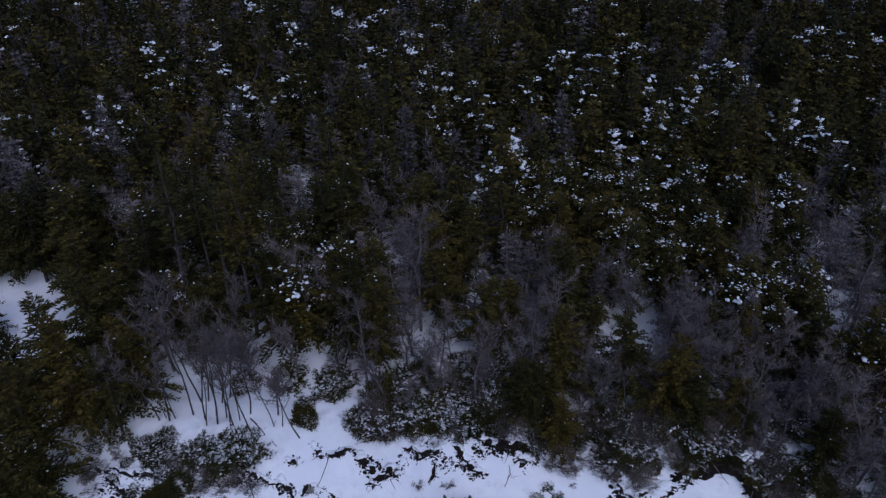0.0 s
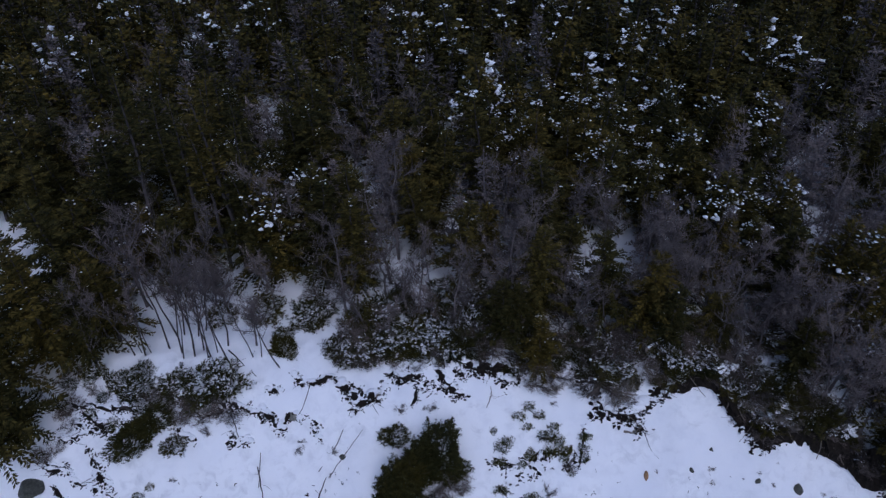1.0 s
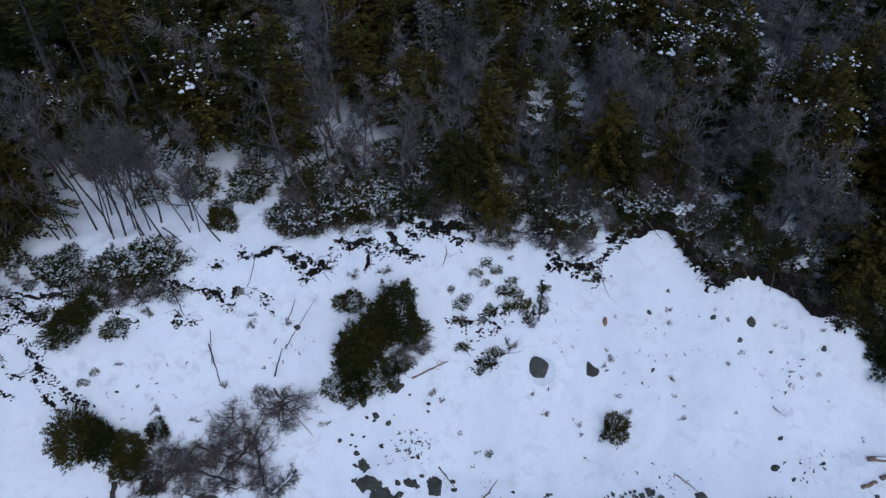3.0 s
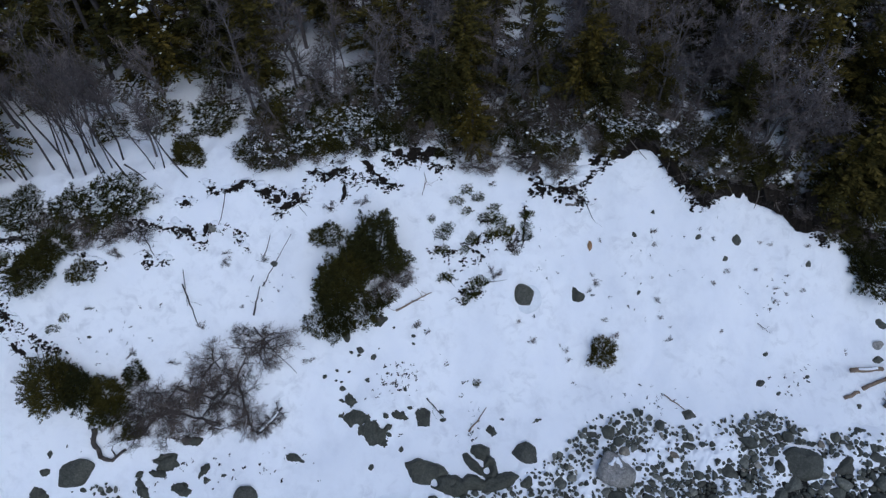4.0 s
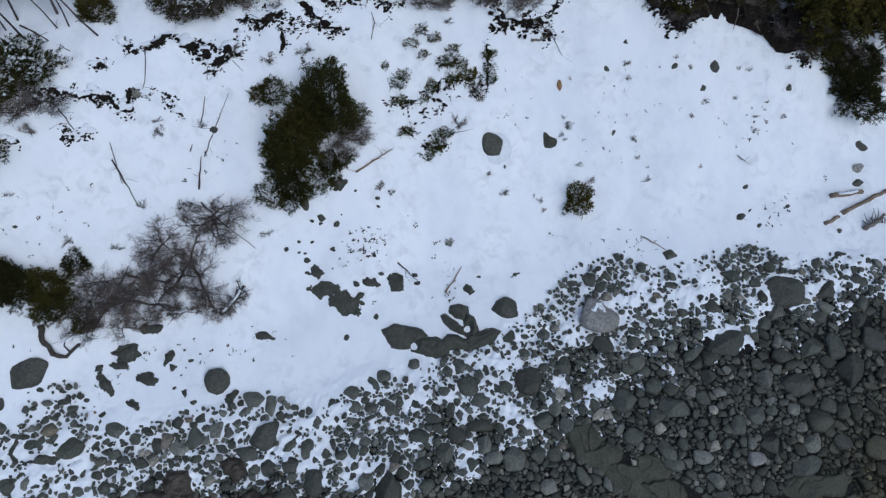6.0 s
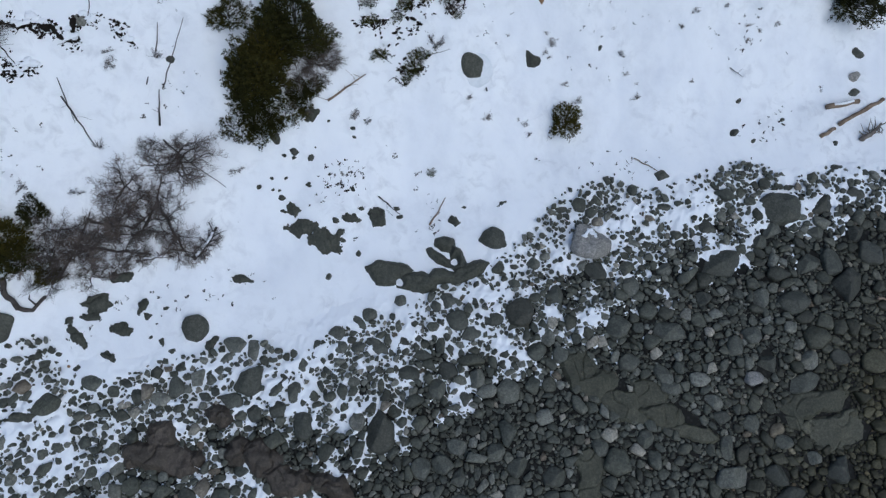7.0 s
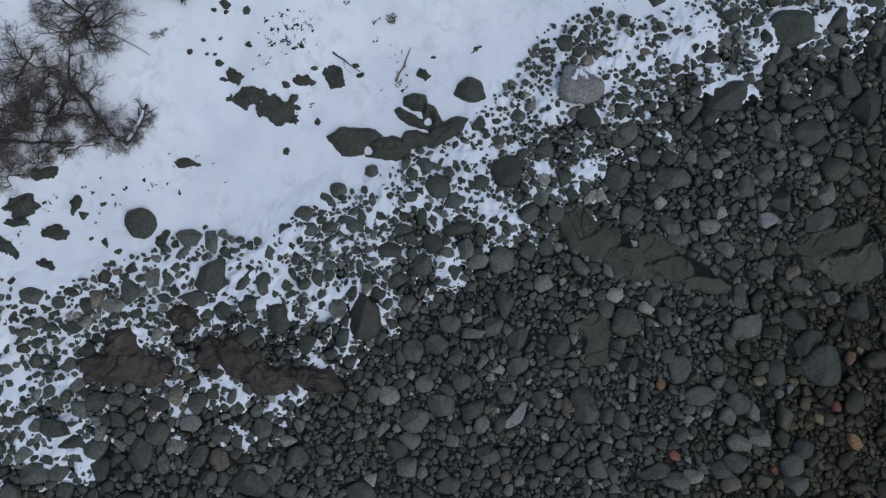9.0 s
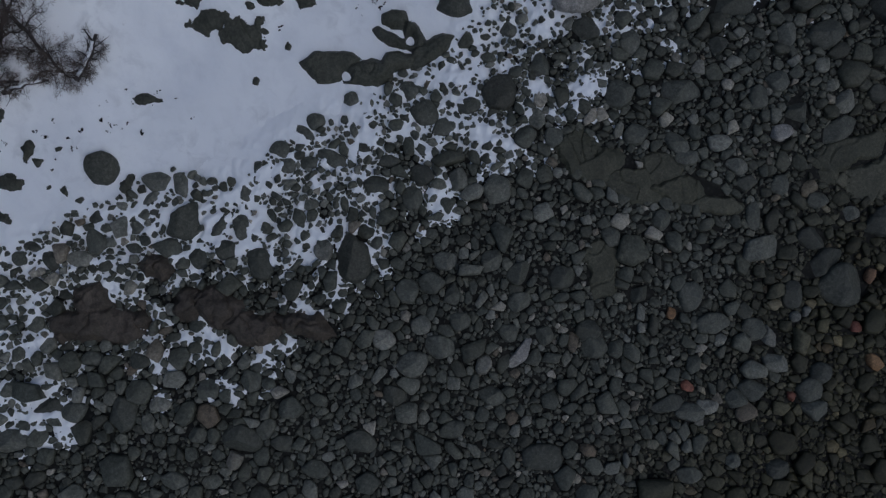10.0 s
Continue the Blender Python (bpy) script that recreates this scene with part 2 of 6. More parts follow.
def land(x, y):
    x, y = np.asarray(x, dtype=float), np.asarray(y, dtype=float)
    bend = np.interp(x, SHIFT_X, SHIFT_Y)
    z = np.interp(y + bend * np.exp(-((y - 12) / 5) ** 2), _fine, _soft)
    bank = np.clip((y - 6) / 3, 0, 1)
    z = z + bank * (0.35 * fbm(x * 0.45, y * 0.45, 3, 3) + 0.13 * fbm(x * 1.5, y * 1.5, 9, 4))
    return z + 0.12 * (1 - bank) * fbm(x * 0.6, y * 0.6, 5, 3)


def lz(x, y):
    return float(land(x, y))


def snow_cover(x, y):
    top, end = np.interp(x, SNOW_TOP_X, SNOW_TOP_Y), np.interp(x, SNOW_END_X, SNOW_END_Y)
    return (y - end) / np.maximum(top - end, 0.5)


def drift(x, y):
    """Small uneven drifts of the snow between and over the stones."""
    k = snow_cover(x, y)
    zone = np.clip((k + 0.1) / 0.3, 0, 1) * (1 - 0.8 * np.clip((k - 0.85) / 0.3, 0, 1))
    return zone * 0.06 * fbm(x * 2.4, y * 2.4, 71, 4)


def snow_level(x, y):
    """Height over the land of the patchy snow that lies among the upper stones."""
    k = snow_cover(x, y)
    level = np.interp(k, (-0.5, -0.2, 0.1, 0.5, 0.75, 0.95, 1.12), (-0.12, -0.024, 0.032, 0.058, 0.06, 0.02, -0.05))
    calm = 1 - 0.75 * np.clip((k - 0.7) / 0.3, 0, 1)
    return level + calm * (0.13 * fbm(x * 1.05 + y * 0.68, y * 1.05 - x * 0.68, 73, 3) + 0.10 * fbm(x * 6.5 + 0.6 * y, y * 6.5, 75, 3))


def build_shore_snow():
    cell = 0.042
    gx, gy = np.meshgrid(np.arange(-13.2, 18.2, cell), np.arange(0.6, 8.7, cell))
    up = snow_level(gx, gy)
    v = np.stack([gx, gy, land(gx, gy) + up], -1).reshape(-1, 3)
    ny, nx = gx.shape
    i = (np.arange(ny - 1)[:, None] * nx + np.arange(nx - 1)[None, :]).ravel()
    high = (up > -0.03).ravel()
    i = i[high[i] | high[i + 1] | high[i + nx] | high[i + nx + 1]]
    t = np.concatenate([np.stack([i, i + 1, i + nx + 1], 1), np.stack([i, i + nx + 1, i + nx], 1)])
    used, t = np.unique(t, return_inverse=True)
    ob = part("shore_snow", (v[used], t.reshape(-1, 3)), SNOW, smooth=True)
    return tagged(ob, "thin torn snow lying in patches among the shore stones", "snow", kind="structure")


def build_ground():
    xs = np.concatenate([-np.geomspace(700, 16, 40), np.arange(-15.5, 21, 0.125), np.geomspace(21.5, 700, 40)])
    ys = np.concatenate([-np.geomspace(600, 10, 25), np.arange(-9.7, 1, 0.2), np.arange(1, 9.5, 0.15), np.arange(9.5, 17.5, 0.13), np.geomspace(17.8, 120, 110), [160, 250, 400, 700]])
    gx, gy = np.meshgrid(xs, ys)
    hollow = 0.10 * np.exp(-(np.hypot(gx - 5.17, gy - 11.34) / 0.5) ** 6)
    v = np.stack([gx, gy, land(gx, gy) + drift(gx, gy) - hollow], -1).reshape(-1, 3)
    nx, ny = len(xs), len(ys)
    i = (np.arange(ny - 1)[:, None] * nx + np.arange(nx - 1)[None, :]).ravel()
    t = np.concatenate([np.stack([i, i + 1, i + nx + 1], 1), np.stack([i, i + nx + 1, i + nx], 1)])
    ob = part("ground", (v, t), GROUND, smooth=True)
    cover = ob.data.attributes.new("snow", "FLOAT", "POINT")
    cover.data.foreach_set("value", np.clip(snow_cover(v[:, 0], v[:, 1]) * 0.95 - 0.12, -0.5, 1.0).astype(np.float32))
    return tagged(ob, "snow-covered bank running down to a dark shingle shore", "ground", kind="structure")


build_ground()
build_shore_snow()


# ---- stones ----
def ball(subdivisions):
    bm = bmesh.new()
    bmesh.ops.create_icosphere(bm, subdivisions=subdivisions, radius=1.0)
    v = np.array([p.co[:] for p in bm.verts])
    t = np.array([[p.index for p in f.verts] for f in bm.faces])
    bm.free()
    return v, t


BALLS = {k: ball(k) for k in (1, 2, 3, 4)}


def stone_shape(rng, detail=3, cuts=10, flat=0.6, slim=0.78, hard=0.9):
    """A weathered rock: a ball cut by planes, with its edges left a little round."""
    v, t = BALLS[detail]
    v = v.copy()
    ways = rng.normal(size=(cuts, 3)) * np.array([1, 1, 0.7])
    ways[0] = (rng.normal(0, 0.2), rng.normal(0, 0.2), 1)
    for d in ways:
        d = d / np.linalg.norm(d)
        over = np.maximum(v @ d - rng.uniform(0.52, 0.88), 0)
        v -= over[:, None] * d * hard
    v /= np.abs(v[:, :2]).max()
    return v * np.array([1.0, slim, flat]), t


def turned(v, spin, size, at):
    c, s = math.cos(spin), math.sin(spin)
    return (v @ np.array([[c, -s, 0], [s, c, 0], [0, 0, 1]]).T) * size + np.array(at)


def boulder(x, y, r, material=None, label="", flat=0.6, slim=0.8, spin=None, sunk=0.25, cuts=9, name="boulder", hard=0.9, uneven=0.11):
    g = np.random.RandomState(int(abs(x * 131 + y * 717)))
    v, t = stone_shape(g, 4 if r > 0.35 else 3, cuts, flat, slim, hard)
    v = v + uneven * np.stack([fbm(v[:, 0] * 2.6 + 7 + x, v[:, 1] * 2.6 + k * 9 + v[:, 2] * 2.6, 2 + k, 5) for k in range(3)], 1)
    ob = part(name, (v * r, t), material or BOULDER, smooth=True)
    turn_z = g.uniform(0, 360) if spin is None else spin
    top = v[:, 2].max() * r
    ob.matrix_world = pose(x, y, lz(x, y) + top * (0.45 - 2 * sunk), 0, 0, turn_z) @ pose(0, 0, 0, g.uniform(-9, 9), g.uniform(-9, 9), 0)
    return tagged(ob, label or "dark grey-green boulder half buried in snow", "rock", "boulders on the shore")


def clipped(poly, nx, ny, far):
    """The part of a convex outline with nx*x + ny*y below far."""
    out = []
    for (ax, ay), (bx, by) in zip(poly, poly[1:] + poly[:1]):
        da, db = ax * nx + ay * ny - far, bx * nx + by * ny - far
        if da <= 0:
            out.append((ax, ay))
        if da * db < 0:
            f = da / (da - db)
            out.append((ax + (bx - ax) * f, ay + (by - ay) * f))
    return out


def sides(poly):
    """The edges of a convex outline, as outward normals and distances."""
    out = []
    for (ax, ay), (bx, by) in zip(poly, poly[1:] + poly[:1]):
        nx, ny = by - ay, ax - bx
        d = math.hypot(nx, ny)
        if d > 1e-4:
            out.append((nx / d, ny / d, (nx * ax + ny * ay) / d))
    return out


def outcrop(pieces, bites, rise, seed, material, label, name="rock_slab", torn=0.22, crack=0.05, group="slabs and ledges of rock"):
    """Low broken rock: angular plates side by side, cracks between them, the snow biting into its rim."""
    g = np.random.RandomState(seed)
    x, y = pieces[0][0], pieces[0][1]
    reach = max(max(abs(p[0] - x), abs(p[1] - y)) + 1.15 * max(p[2], p[3]) for p in pieces)
    cell = min(0.036, max(0.014, reach / 34))
    gx, gy = np.meshgrid(np.arange(-reach, reach, cell), np.arange(-reach, reach, cell))
    inside, lids = [], []
    for px, py, ra, rb, spin in pieces:
        m = g.randint(5, 8)
        c, s = math.cos(radians(spin)), math.sin(radians(spin))
        ang = (np.arange(m) + g.uniform(-0.33, 0.33, m)) * 6.2832 / m
        far = g.uniform(0.88, 1.14, m)
        ring = [(u * c - w * s, u * s + w * c) for u, w in zip(ra * 1.12 * far * np.cos(ang), rb * 1.12 * far * np.sin(ang))]
        qx, qy = gx - (px - x), gy - (py - y)
        inside.append(np.min([e[2] - qx * e[0] - qy * e[1] for e in sides(ring)], axis=0))
        slopes = g.normal(0, 0.16, (3, 2))
        lids.append(rise * g.uniform(0.75, 1.15) + np.min([qx * a + qy * b + rise * g.uniform(0, 0.35) for a, b in slopes], axis=0))
    inside, lids = np.array(inside), np.array(lids)
    order = np.sort(inside, axis=0)
    rim = order[-1]
    lid = np.take_along_axis(lids, inside.argmax(0)[None], 0)[0]
    if len(pieces) > 1:
        lid = lid - crack * np.exp(-((order[-1] - order[-2]) / 0.028) ** 2)
    wx, wy = gx + x, gy + y
    size = min(pieces[0][2], pieces[0][3])
    rim = rim + torn * size * fbm(wx * 1.1 / size, wy * 1.1 / size, seed, 4)
    for bx, by, br in bites:
        rim = np.minimum(rim, np.hypot(wx - bx, wy - by) - br * (1 + 0.9 * fbm(wx * 3.1, wy * 3.1, seed + 4, 3)))
    fault = np.abs(fbm(wx * 1.3 + 3, wy * 1.3, seed + 8, 2))
    lid = lid + 0.16 * rise * fbm(wx * 5, wy * 5, seed + 1, 4) - 0.9 * crack * np.exp(-(fault / 0.018) ** 2)
    h = np.minimum(rim * 1.5, lid) - 0.012
    z = land(wx, wy) + np.maximum(drift(wx, wy), np.minimum(snow_level(wx, wy), 0.06)) + np.maximum(h, -0.2)
    ny, nx = gx.shape
    v = np.stack([gx, gy, z - lz(x, y)], -1).reshape(-1, 3)
    i = (np.arange(ny - 1)[:, None] * nx + np.arange(nx - 1)[None, :]).ravel()
    keep = (rim > -0.09).ravel()
    i = i[keep[i] & keep[i + 1] & keep[i + nx] & keep[i + nx + 1]]
    t = np.concatenate([np.stack([i, i + 1, i + nx + 1], 1), np.stack([i, i + nx + 1, i + nx], 1)])
    used, t = np.unique(t, return_inverse=True)
    ob = part(name, (v[used], t.reshape(-1, 3)), material, smooth=True)
    ob.location = (x, y, lz(x, y))
    return tagged(ob, label, "rock", group)


def rock(x, y, a, b, spin, corners, rise=0.5, material=None, label="dark grey-green boulder half buried in snow", name="boulder", group="boulders on the shore", edge=11, torn=0.05, lift=0.0):
    """A rock of that half length and half width: a worn many-cornered outline, tilted flat faces on top, steep sides."""
    g = np.random.RandomState(int(abs(x * 131 + y * 717 + a * 97)))
    n = 56 if a > 0.3 else 40 if a > 0.15 else 24
    ang = np.arange(n) * 2 * np.pi / n
    ways = (np.arange(corners) + g.uniform(-0.3, 0.3, corners)) * 2 * np.pi / corners + g.uniform(0, 6.28)
    far = g.uniform(0.78, 1.0, corners)
    lean = np.maximum(np.cos(ang[:, None] - ways[None, :]), 0) / far
    rad = (lean ** edge).sum(1) ** (-1.0 / edge)
    rad = rad * (1 + torn * 2.2 * fbm(np.cos(ang) * 1.6 + x * 3, np.sin(ang) * 1.6 + y * 3, 17, 4))
    ring = np.stack([rad * np.cos(ang), rad * np.sin(ang)], 1)
    ring = (ring - (ring.max(0) + ring.min(0)) / 2) / (np.ptp(ring, axis=0) / 2) * np.array([a, b])
    high = rise * b
    slopes = g.normal(0, 0.62, (4, 2)) * high / b
    slopes -= slopes.mean(0) * 0.75
    offs = np.concatenate([[0.0], g.uniform(0.0, 0.35, 3)]) * high
    levels = np.array([0.0, 0.22, 0.42, 0.6, 0.75, 0.86, 0.93, 0.975, 1.0, 1.0])
    falls = np.array([0, 0, 0, 0, 0.01, 0.05, 0.13, 0.28, 0.55, 1.6])
    c, s = math.cos(radians(spin)), math.sin(radians(spin))
    rows = []
    for f, fall in zip(levels[1:], falls[1:]):
        p = ring * f
        z = high + np.min(p @ slopes.T + offs, axis=1) - fall * (high + 0.02)
        q = p @ np.array([[c, s], [-s, c]])
        rough = 0.07 * b * fbm((q[:, 0] + x) * 2.2 / b, (q[:, 1] + y) * 2.2 / b, 23, 4)
        rows.append(np.column_stack([q, np.maximum(z, -0.5 * high) + rough + (land(x + q[:, 0], y + q[:, 1]) - lz(x, y)) - (0.12 if fall > 1 else 0)]))
    v = np.concatenate(rows + [np.array([[0, 0, high + offs.min()]])])
    i = np.arange(n)
    k = (i + 1) % n
    t = [np.column_stack([np.full(n, len(v) - 1), i, k])]
    for m in range(len(rows) - 1):
        t += [np.column_stack([m * n + i, (m + 1) * n + i, (m + 1) * n + k]), np.column_stack([m * n + i, (m + 1) * n + k, m * n + k])]
    ob = part(name, (v, np.concatenate(t)), material or BOULDER, smooth=True)
    ob.location = (x, y, lz(x, y) + lift)
    taken.append((x, y, a * 0.92, b * 0.92, spin))
    return tagged(ob, label, "rock", group)


# rocks that lie singly in the snow to the east: x, y, radius
SNOW_ROCKS = [
    (-2.85, 12.99, 0.13), (12.56, 11.63, 0.21), (12.1, 11.22, 0.13), (11.23, 11.89, 0.12), (12.51, 7.6, 0.2),
    (13.01, 8.44, 0.13), (17.53, 8.71, 0.29), (16.96, 7.63, 0.22), (15.56, 6.29, 0.16), (9.74, 7.06, 0.29), (15.11, 5.5, 0.32),
    (15.08, 10.66, 0.14), (9.09, 12.36, 0.1), (9.83, 12.83, 0.12), (14.24, 7.54, 0.11), (13.0, 7.18, 0.11), (-1.02, 11.0, 0.13), (-0.62, 10.61, 0.17), (-0.24, 10.39, 0.12),
    (10.25, 6.43, 0.27), (6.35, 7.07, 0.22), (9.0, 10.9, 0.09)]
# x, y, half length, half width, turn, corners
FLAT_ROCKS_WEST = [
    (-10.4, 8.81, 0.16, 0.11, 170, 5), (-10.69, 8.23, 0.28, 0.25, 71, 6), (-7.01, 8.62, 0.36, 0.2, 169, 3), (-7.25, 8.32, 0.27, 0.12, 164, 5), (-7.71, 7.92, 0.37, 0.15, 119, 4),
    (-7.79, 8.36, 0.15, 0.1, 16, 4), (-6.63, 7.77, 0.33, 0.17, 137, 5), (-5.94, 8.23, 0.25, 0.11, 46, 5), (-5.89, 7.94, 0.12, 0.11, 127, 3), (-8.88, 7.78, 0.24, 0.1, 6, 4),
    (-7.1, 7.16, 0.27, 0.13, 120, 5), (-5.7, 7.1, 0.14, 0.08, 87, 4), (-4.46, 6.62, 0.31, 0.12, 48, 5), (-3.19, 8.08, 0.29, 0.11, 154, 4), (-6.19, 9.06, 0.38, 0.12, 169, 5)]
FLAT_ROCKS_MIDDLE = [
    (-1.2, 9.43, 0.26, 0.14, 128, 3), (-1.12, 8.9, 0.48, 0.2, 160, 4), (-0.62, 8.35, 0.5, 0.26, 147, 3), (-0.15, 8.43, 0.17, 0.13, 171, 4), (0.31, 8.68, 0.23, 0.16, 155, 4),
    (0.68, 8.87, 0.11, 0.05, 6, 5), (1.05, 8.58, 0.27, 0.24, 46, 5), (1.69, 8.42, 0.16, 0.07, 2, 5), (1.68, 8.67, 0.11, 0.07, 165, 4), (-0.14, 8.73, 0.1, 0.08, 170, 6),
    (-1.38, 9.78, 0.12, 0.07, 166, 5), (0.17, 7.75, 0.1, 0.09, 76, 5), (-0.83, 7.39, 0.11, 0.08, 40, 5), (3.16, 7.79, 0.19, 0.15, 118, 5), (3.56, 8.07, 0.09, 0.05, 170, 4),
    (4.71, 7.82, 0.17, 0.06, 6, 4)]
FLAT_ROCKS_SMALL = [
    (-8.3, 7.65, 0.1, 0.06, 161, 5), (-5.33, 7.95, 0.1, 0.05, 180, 5), (-9.73, 7.47, 0.12, 0.05, 88, 4), (-8.53, 7.14, 0.12, 0.09, 145, 4), (-7.94, 7.14, 0.12, 0.07, 23, 4),
    (-6.42, 6.75, 0.13, 0.06, 86, 4), (-5.49, 6.79, 0.11, 0.09, 160, 5), (-5.94, 7.34, 0.06, 0.05, 172, 5), (-4.41, 9.21, 0.08, 0.05, 166, 5), (-9.1, 7.85, 0.07, 0.03, 146, 4),
    (-9.67, 9.32, 0.05, 0.02, 49, 4), (-10.17, 9.2, 0.1, 0.08, 93, 4), (-8.39, 11.57, 0.07, 0.03, 178, 5), (0.12, 11.23, 0.26, 0.13, 174, 3), (-0.99, 11.03, 0.15, 0.14, 61, 6)]
BOULDERS = [
    (-9.56, 8.67, 0.6, 0.36, 14, 5), (-4.74, 7.17, 0.37, 0.36, 157, 8), (4.02, 6.9, 0.43, 0.34, 175, 6), (-10.63, 7.55, 0.31, 0.19, 161, 6), (12.74, 4.98, 0.77, 0.58, 167, 6),
    (14.08, 4.61, 0.6, 0.29, 174, 6), (15.3, 4.57, 0.34, 0.23, 160, 7), (14.67, 3.44, 0.46, 0.27, 164, 6), (13.58, 2.15, 0.6, 0.47, 46, 5), (-3.67, 5.31, 0.47, 0.36, 38, 5),
    (-2.67, 3.69, 0.39, 0.33, 73, 7), (4.0, 4.59, 0.44, 0.41, 14, 9), (-0.82, 2.84, 0.57, 0.43, 60, 6), (9.33, -3.28, 0.72, 0.55, 155, 7), (-6.86, 2.2, 0.42, 0.29, 61, 7)]
COBBLES_WEST = [
    (-7.66, 6.66, 0.26, 0.22, 147, 8), (-5.62, 5.83, 0.28, 0.23, 92, 6), (-6.64, 5.93, 0.28, 0.16, 82, 6), (-6.09, 5.64, 0.3, 0.21, 163, 7), (-4.32, 4.98, 0.35, 0.23, 144, 5),
    (-4.76, 4.8, 0.31, 0.2, 136, 6), (-3.83, 4.46, 0.35, 0.21, 71, 5), (-3.06, 4.88, 0.33, 0.21, 29, 6), (-2.67, 4.61, 0.31, 0.21, 68, 6), (-3.23, 4.34, 0.25, 0.24, 148, 8),
    (-4.72, 5.69, 0.18, 0.17, 135, 5), (-3.86, 6.41, 0.31, 0.24, 150, 6), (-3.41, 6.08, 0.32, 0.18, 81, 5), (-4.11, 6.14, 0.25, 0.13, 171, 6)]
COBBLES_WEST_TWO = [
    (-2.26, 5.23, 0.25, 0.2, 125, 5), (-1.12, 5.77, 0.24, 0.22, 156, 7), (-5.3, 6.29, 0.26, 0.13, 171, 6), (-6.81, 6.3, 0.26, 0.12, 116, 5), (-1.13, 5.37, 0.2, 0.17, 156, 6),
    (-0.65, 5.21, 0.23, 0.16, 159, 6), (-0.09, 5.96, 0.23, 0.19, 157, 7), (-0.43, 5.84, 0.26, 0.14, 117, 7), (0.89, 6.05, 0.21, 0.18, 152, 6), (-0.15, 5.04, 0.41, 0.18, 126, 6),
    (0.48, 4.92, 0.26, 0.2, 155, 5), (-4.43, 1.91, 0.21, 0.12, 4, 6), (-1.83, 5.36, 0.17, 0.13, 138, 6)]
COBBLES_MIDDLE = [
    (2.2, 4.98, 0.33, 0.3, 162, 8), (3.2, 4.67, 0.36, 0.2, 158, 6), (2.47, 4.49, 0.39, 0.23, 6, 5), (2.18, 5.65, 0.3, 0.23, 11, 6), (0.43, 4.06, 0.3, 0.24, 157, 8),
    (1.01, 3.41, 0.29, 0.25, 63, 7), (0.97, 4.38, 0.28, 0.16, 156, 5), (1.48, 3.76, 0.29, 0.25, 159, 7), (4.94, 5.85, 0.25, 0.19, 160, 7), (5.19, 4.77, 0.33, 0.27, 57, 6),
    (6.59, 5.01, 0.42, 0.28, 160, 6), (4.63, 3.12, 0.26, 0.25, 15, 8), (7.36, 4.27, 0.34, 0.27, 56, 8), (2.85, 2.69, 0.41, 0.33, 60, 5), (2.16, 3.3, 0.29, 0.26, 56, 6)]
COBBLES_EAST = [
    (13.49, 3.88, 0.32, 0.19, 158, 7), (11.62, 4.22, 0.41, 0.22, 159, 6), (10.36, 5.1, 0.34, 0.23, 139, 5), (9.34, 6.12, 0.22, 0.15, 161, 7), (7.91, 2.67, 0.55, 0.31, 157, 5),
    (6.52, 3.31, 0.4, 0.36, 173, 6), (10.14, 1.77, 0.3, 0.27, 8, 8), (9.51, 1.66, 0.32, 0.24, 56, 7), (10.19, 0.93, 0.42, 0.29, 61, 5), (11.42, 0.57, 0.33, 0.28, 168, 8),
    (12.39, 0.34, 0.36, 0.22, 160, 8), (11.0, 0.06, 0.58, 0.27, 179, 6), (6.41, 2.27, 0.32, 0.26, 165, 8), (7.19, 1.63, 0.38, 0.22, 105, 6), (7.24, 1.22, 0.34, 0.19, 157, 6),
    (8.24, 0.49, 0.34, 0.19, 131, 6)]
COBBLES_EAST_TWO = [
    (11.76, 2.22, 0.5, 0.37, 167, 6), (10.88, 2.66, 0.33, 0.27, 44, 7), (12.75, 3.12, 0.57, 0.27, 10, 5), (13.48, 2.9, 0.45, 0.36, 58, 6), (8.54, 4.38, 0.28, 0.22, 162, 7),
    (9.29, 3.23, 0.26, 0.22, 179, 7), (14.74, 2.75, 0.43, 0.34, 125, 6), (12.18, 4.42, 0.48, 0.22, 178, 5), (8.09, -0.77, 0.38, 0.2, 63, 7), (9.06, -0.4, 0.27, 0.25, 33, 8),
    (8.28, 0.01, 0.28, 0.18, 159, 7), (10.38, -1.86, 0.3, 0.18, 159, 7), (10.93, -2.43, 0.47, 0.36, 5, 6), (9.73, -1.17, 0.28, 0.21, 160, 8), (5.98, 0.22, 0.28, 0.26, 3, 9)]
COBBLES_LOW_WEST = [
    (-6.48, 1.77, 0.25, 0.16, 61, 8), (-8.15, 3.12, 0.37, 0.19, 150, 7), (-7.77, 2.77, 0.3, 0.23, 149, 6), (-9.15, 2.85, 0.38, 0.29, 166, 6), (-4.9, 0.48, 0.46, 0.34, 128, 7),
    (-4.38, 0.42, 0.32, 0.18, 23, 7), (-4.11, 1.52, 0.26, 0.25, 59, 6), (-5.01, 1.78, 0.31, 0.24, 63, 7), (-6.88, 3.61, 0.24, 0.18, 150, 7), (-6.0, 3.05, 0.24, 0.18, 146, 6),
    (-6.06, 2.03, 0.24, 0.17, 151, 7), (-4.21, -0.02, 0.27, 0.2, 149, 6), (-5.69, 1.05, 0.27, 0.19, 131, 6), (-1.33, 3.38, 0.27, 0.25, 147, 6)]
